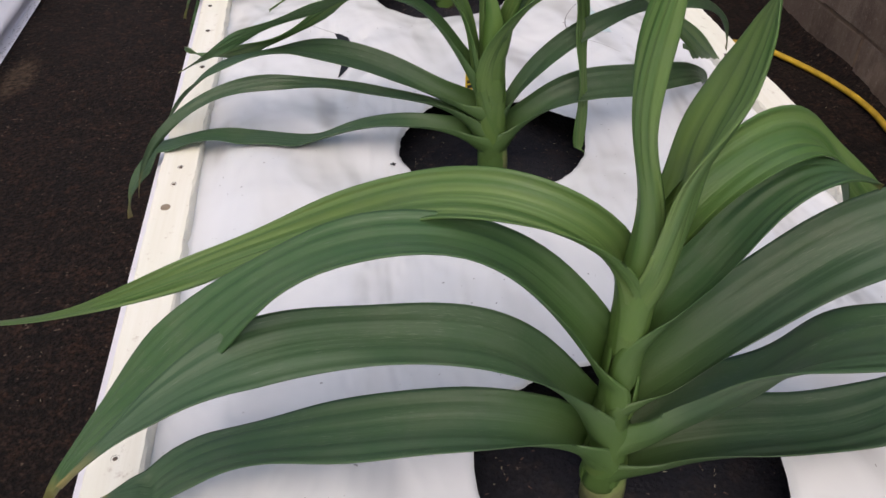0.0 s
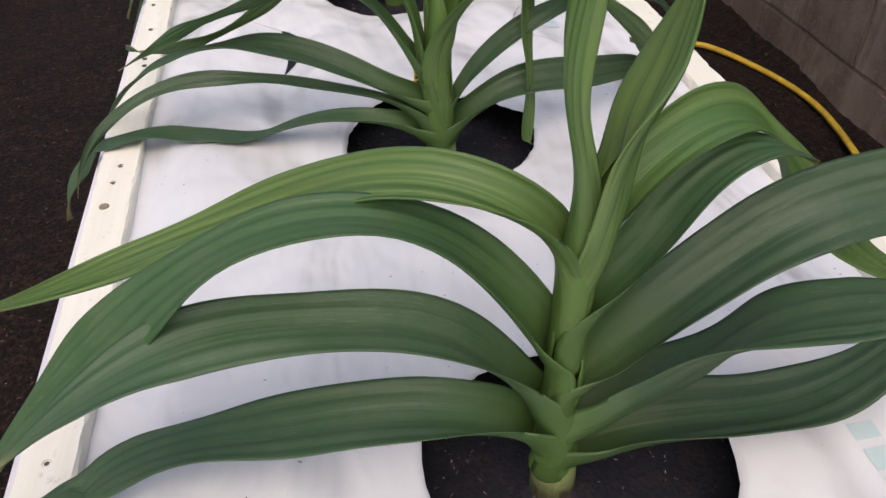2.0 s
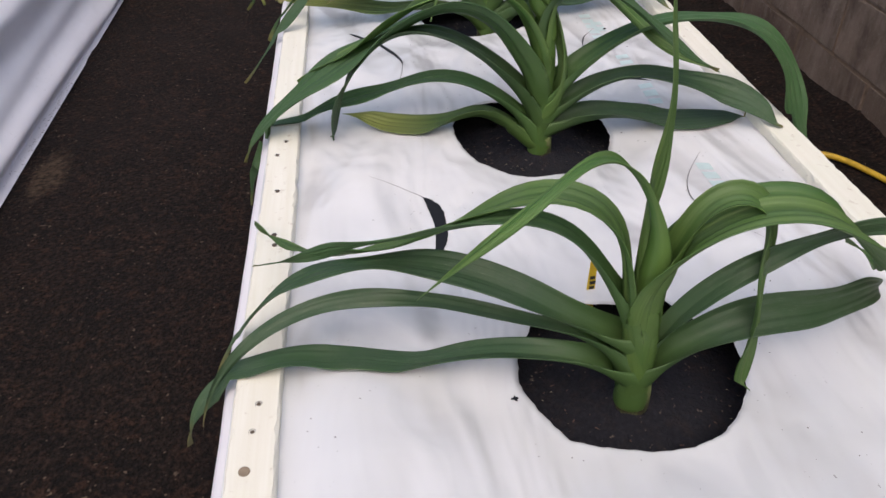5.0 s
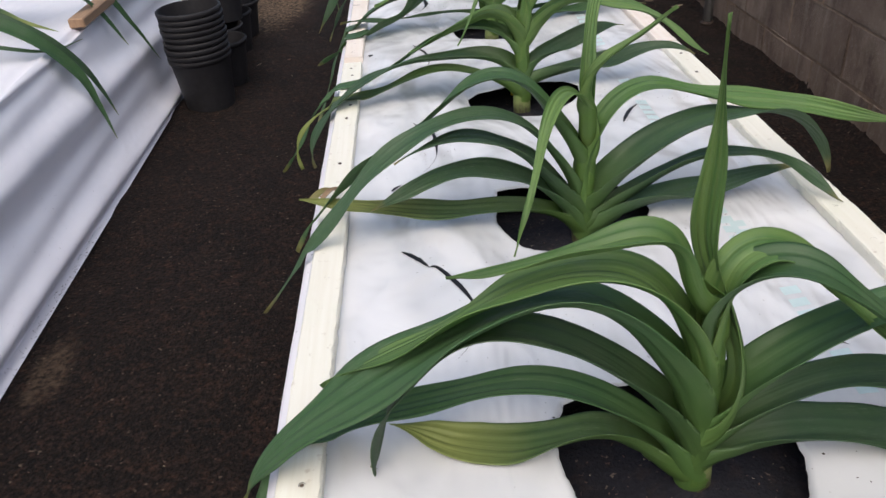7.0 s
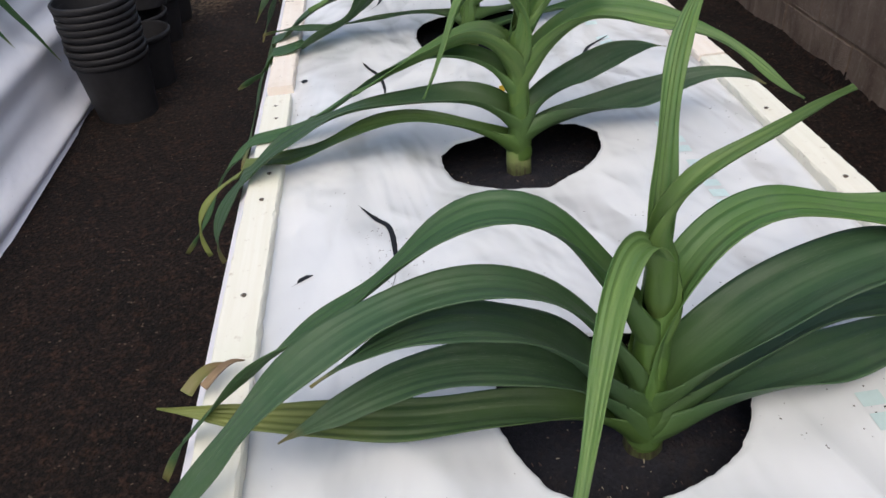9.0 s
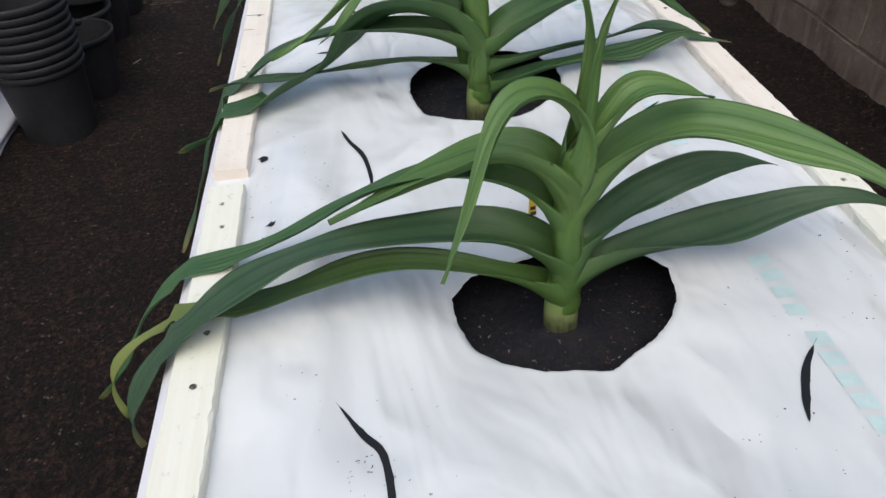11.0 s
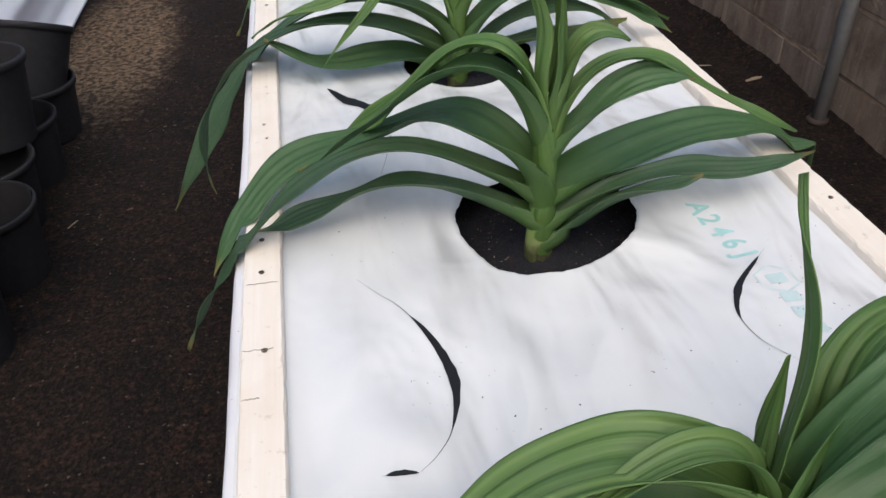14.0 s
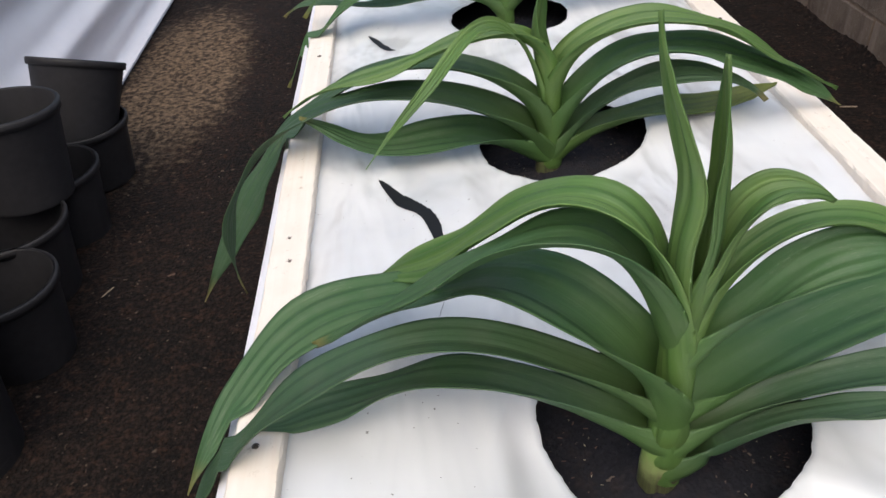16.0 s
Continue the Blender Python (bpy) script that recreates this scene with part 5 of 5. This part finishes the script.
blade("leaf", side_leek_c, [(-1.610, 6.35, 0.62), (-1.380, 6.30, 0.70), (-1.170, 6.32, 0.62), (-1.066, 6.40, 0.48), (-1.026, 6.45, 0.36)], 0.06, LEAF_MID, face=(0.6, -0.5, 0.8))
blade("leaf", side_leek_c, [(-1.610, 6.35, 0.60), (-1.400, 6.48, 0.66), (-1.220, 6.60, 0.60), (-1.086, 6.70, 0.50)], 0.05, LEAF_OLD, face=(0.6, -0.5, 0.8))
side_batten = tagged(empty("batten", (0, 0, 0)), "weathered brown timber batten lying on the neighbouring bed's edge", "batten", "battens holding the film")
part("strip", box(0.062, 3.6, 0.036, 0.004, (-1.108, 6.72, 0.542)), BLOCK_WOOD, side_batten)



def plant_label(x, y, lean, tall=0.075):
    ob = tagged(empty("plant_label", (x, y, SOIL - 0.01), lean), "yellow plastic plant label with black marker writing", "plant label", "plant labels")
    bm = box(0.0145, 0.0016, tall, 0.0005, (0, 0, tall / 2))
    for v in bm.verts:
        if v.co.z > tall * 0.9:
            v.co.x *= 0.7
    part("tag", bm, LABEL, ob)
    for k in range(4):
        part("writing_bar", box(0.008 - 0.001 * (k % 2), 0.0006, 0.005, 0, (0.0005 * (k % 3), -0.0012, tall * 0.5 + 0.0085 * k)), INK, ob)
    return ob


plant_label(0.425, 2.045, 8, 0.105)
plant_label(0.455, 2.585, -15, 0.055)
plant_label(0.414, 3.782, 12, 0.105)


# a withered leaf end, folded back over the batten
wither = tagged(empty("dry_leaf", (-0.03, 3.10, 0.64)), "withered brown leaf end folded on the cream batten", "dead leaf")
blade("leaf_end", wither, [(-0.036, 3.108, 0.646), (-0.024, 3.124, 0.653), (-0.010, 3.140, 0.652), (0.006, 3.154, 0.642)], 0.015, LEAF_WITHERED, face=(-0.2, -0.5, 1), curl=0.6)
blade("leaf_shred", wither, [(-0.018, 3.112, 0.648), (-0.004, 3.126, 0.655), (0.008, 3.146, 0.650), (0.018, 3.160, 0.639)], 0.010, DEAD, face=(-0.2, -0.5, 1), curl=0.8)

# faded print along the film
def print_mesh(name, me_verts, faces, label=""):
    verts = [(x, y, float(film_height(x, y)) + 0.0010) for x, y in me_verts]
    return mesh_object(name, verts, faces, FAINT if name == "printed_mark" else PRINT, film, label)


def print_letter(ch, x, y, size=0.034):
    """One stamped character, read towards -y with its top to +x."""
    cu = bpy.data.curves.new("stamp", "FONT")
    cu.body, cu.size, cu.align_x, cu.align_y, cu.offset = ch, size, "CENTER", "CENTER", 0.0011
    tmp = bpy.data.objects.new("stamp", cu)
    me = bpy.data.meshes.new_from_object(tmp)
    pts = [(x + v.co.y, y - v.co.x) for v in me.vertices]
    faces = [tuple(p.vertices) for p in me.polygons]
    bpy.data.objects.remove(tmp)
    bpy.data.meshes.remove(me)
    return print_mesh("printed_letter", pts, faces, "faded teal printed character")


def print_ring(x, y, rx, ry, stroke, sides=14, turn=0.0):
    """A plain ring in place of a mark that is not spelt out."""
    pts = []
    for k in range(sides):
        c, q = math.cos(2 * math.pi * k / sides + turn), math.sin(2 * math.pi * k / sides + turn)
        pts += [(x + rx * c, y + ry * q), (x + (rx - stroke) * c, y + (ry - stroke) * q)]
    faces = [(2 * k, (2 * k + 2) % (2 * sides), (2 * k + 3) % (2 * sides), 2 * k + 1) for k in range(sides)]
    return print_mesh("printed_mark", pts, faces, "faded teal printed mark")


def print_block(x, y, sx, sy):
    """A plain bar in place of a mark that is not spelt out."""
    n = 5
    pts = [(x - sx + 2 * sx * i / n, y + q * sy) for i in range(n + 1) for q in (-1, 1)]
    return print_mesh("printed_mark", pts, [(2 * i, 2 * i + 1, 2 * i + 3, 2 * i + 2) for i in range(n)], "faded teal printed mark")


for ch, x, y in (("A", 0.646, 4.772), ("2", 0.649, 4.742), ("4", 0.651, 4.709), ("6", 0.654, 4.676), ("J", 0.656, 4.645)):
    print_letter(ch, x, y, 0.044)
# runs of the faded maker's mark along the film: x, first y, number of shapes
for x, y, count in ((0.666, 4.545, 3), (0.668, 4.195, 3), (0.672, 4.055, 5), (0.662, 3.635, 4), (0.667, 3.500, 5), (0.668, 3.010, 5), (0.683, 2.965, 2), (0.682, 2.760, 3), (0.683, 2.610, 3), (0.688, 2.320, 5), (0.717, 1.345, 6)):
    rnd = random.Random(int(y * 100))
    for k in range(count):
        wide = rnd.uniform(0.0085, 0.0115)
        print_block(x, y - 0.030 * k, 0.0125, wide)
print_ring(0.667, 4.583, 0.030, 0.030, 0.0028, 6, 0.5)
print_block(0.667, 4.583, 0.013, 0.010)


def chip(name, x, y, z, length, wide, turn, label, category, material=CHIP):
    """A split sliver with ragged ends."""
    rnd = random.Random(int(x * 900 + y * 77))
    n, verts, faces = 9, [], []
    for k in range(n):
        u = k / (n - 1)
        w = wide * (0.25 + 0.75 * math.sin(math.pi * (0.08 + 0.84 * u)) ** 0.6) * rnd.uniform(0.6, 1.1)
        mid = rnd.uniform(-0.12, 0.12) * wide
        bow = 0.05 * length * math.sin(2.2 * u)
        for side, h in ((-0.5, 0.0), (-0.38, 0.2), (0.40, 0.16), (0.5, 0.0)):
            verts.append(((u - 0.5) * length, mid + bow + side * w, h * wide * rnd.uniform(0.6, 1.2)))
    for k in range(n - 1):
        for j in range(4):
            faces.append((4 * k + j, 4 * k + (j + 1) % 4, 4 * k + 4 + (j + 1) % 4, 4 * k + 4 + j))
    faces += [(3, 2, 1, 0), tuple(4 * n - 4 + j for j in range(4))]
    ob = mesh_object(name, verts, faces, material)
    ob.matrix_world = pose(x, y, z, 0, 0, turn)
    return tagged(ob, label, category)


chip("wood_chip", 1.690, 6.335, 0.016, 0.075, 0.020, 15, "pale splintered wood chip lying by the wall", "wood chip")
chip("wood_chip", 1.571, 6.50, 0.012, 0.055, 0.010, -12, "pale splintered wood chip lying on the path", "wood chip")
chip("twig", -0.653, 5.90, 0.012, 0.045, 0.006, 60, "thin pale twig lying on the path", "twig")
chip("dead_leaf", -0.50, 5.95, 0.010, 0.02, 0.010, 20, "small dry leaf scrap on the path", "dead leaf", BARK)


def scatter(name, parent, place, count, size, material, seed, label):
    """Crumbs and straws too small to pick up one by one."""
    rnd = random.Random(seed)
    verts, faces = [], []
    for k in range(count):
        x, y, z = place(rnd)
        a, ln, wd = rnd.uniform(0, 3.14), size * rnd.uniform(0.6, 2.6), size * rnd.uniform(0.25, 0.7)
        c, s = math.cos(a), math.sin(a)
        b = len(verts)
        for q, r, h in ((-1, -1, 0), (1, -1, 0.3), (1, 1, 0.0), (-1, 1, 0.4)):
            verts.append((x + q * ln * c / 2 - r * wd * s / 2, y + q * ln * s / 2 + r * wd * c / 2, z + h * wd))
        verts.append((x, y, z + wd * 0.7))
        faces += [(b, b + 1, b + 4), (b + 1, b + 2, b + 4), (b + 2, b + 3, b + 4), (b + 3, b, b + 4)]
    return tagged(mesh_object(name, verts, faces, material, parent), label, "debris", kind="stuff")


def in_holes(rnd):
    hx, hy, hw, hd = HOLES[rnd.randrange(len(HOLES))]
    a, r = rnd.uniform(0, 6.28), 0.95 * math.sqrt(rnd.random())
    return hx + hw * r * math.cos(a), hy + hd * r * math.sin(a), SOIL + 0.0015


def on_path(rnd):
    return rnd.uniform(-0.95, -0.06), rnd.uniform(0.6, 9.0), 0.008


def on_far_path(rnd):
    return rnd.uniform(0.95, 1.78), rnd.uniform(0.6, 9.0), 0.008


def on_film(rnd):
    for _ in range(60):
        x, y = rnd.choice([(rnd.uniform(0.03, 0.82), rnd.uniform(1.0, 6.0)), (rnd.gauss(0.175, 0.016), rnd.gauss(3.34, 0.05)), (rnd.gauss(0.175, 0.016), rnd.gauss(3.34, 0.05)), (rnd.gauss(0.20, 0.03), rnd.gauss(5.15, 0.06)), (rnd.gauss(0.69, 0.03), rnd.gauss(4.5, 0.08))])
        if all(((x - h[0]) / h[2]) ** 2 + ((y - h[1]) / h[3]) ** 2 > 1.3 for h in HOLES) and 0.6 < y < 8:
            break
    return x, y, float(film_height(x, y)) + 0.001


scatter("pale_fibres", None, in_holes, 480, 0.0015, ROOT, 1, "pale straw fibres in the black compost")
scatter("bark_bits", None, in_holes, 620, 0.0023, BARK, 2, "brown bark bits in the black compost")
scatter("soil_crumbs", None, on_film, 170, 0.0014, BOARD, 3, "dark soil crumbs spilt on the film")
scatter("straw_bits", None, on_path, 500, 0.0035, BARK, 4, "small brown straw bits on the path")
scatter("straw_bits", None, on_far_path, 420, 0.004, BARK, 5, "small brown straw bits on the path")

scatter("pale_bits", None, on_far_path, 90, 0.0032, ROOT, 8, "pale straw and stone bits on the path")
scatter("pale_bits", None, on_path, 60, 0.0028, ROOT, 9, "pale straw and stone bits on the path")

# drying cracks across the fresh battens
for x0, y0, ln in ((0.0, 4.709, 0.040), (-0.004, 4.581, 0.036), (-0.012, 4.502, 0.02)):
    crack = []
    for k in range(9):
        crack.append((x0 - ln / 2 + ln * k / 8, y0 + 0.0012 * math.sin(k * 2.3 + y0 * 40), 0.6322))
    v, f = tube(crack, 0.0004, 4)
    mesh_object("crack", v, f, HOLLOW, batten_fresh, "dark drying crack")


def on_side_foot(rnd):
    y = rnd.gauss(rnd.choice([3.6, 3.95, 4.05, 6.9]), 0.14)
    s = rnd.uniform(0.955, 0.992)
    x, y, z = side_shape(np.array(s), np.array(y))
    return float(x) + 0.003, float(y), float(z) + 0.002


scatter("soil_crumbs", None, on_side_foot, 120, 0.003, BOARD, 6, "dark soil crumbs splashed on the draped film")


def wall_foot():
    """Dirt heaped unevenly against the foot of the wall."""
    rnd = random.Random(77)
    verts, faces = [], []
    n, m = 420, 6
    for k in range(n):
        y = -0.6 + 9.4 * k / (n - 1)
        reach = 0.075 + 0.025 * math.sin(2.3 * y) + 0.018 * math.sin(7.1 * y + 1)
        tall = 0.040 + 0.014 * math.sin(3.7 * y + 2) + 0.008 * math.sin(13 * y)
        for j in range(m):
            q = j / (m - 1)
            verts.append((WX + 0.004 - reach * (1 - q) + (rnd.uniform(-0.004, 0.004) if 0 < j < m - 1 else 0), y, -0.004 + tall * q ** 1.6 + (rnd.uniform(-0.004, 0.004) if j else 0)))
    faces = [(k * m + j, (k + 1) * m + j, (k + 1) * m + j + 1, k * m + j + 1) for k in range(n - 1) for j in range(m - 1)]
    ob = mesh_object("soil_bank", verts, faces, GROUND, smooth=True)
    return tagged(ob, "dark dirt banked against the foot of the wall", "soil", kind="stuff")


wall_foot()
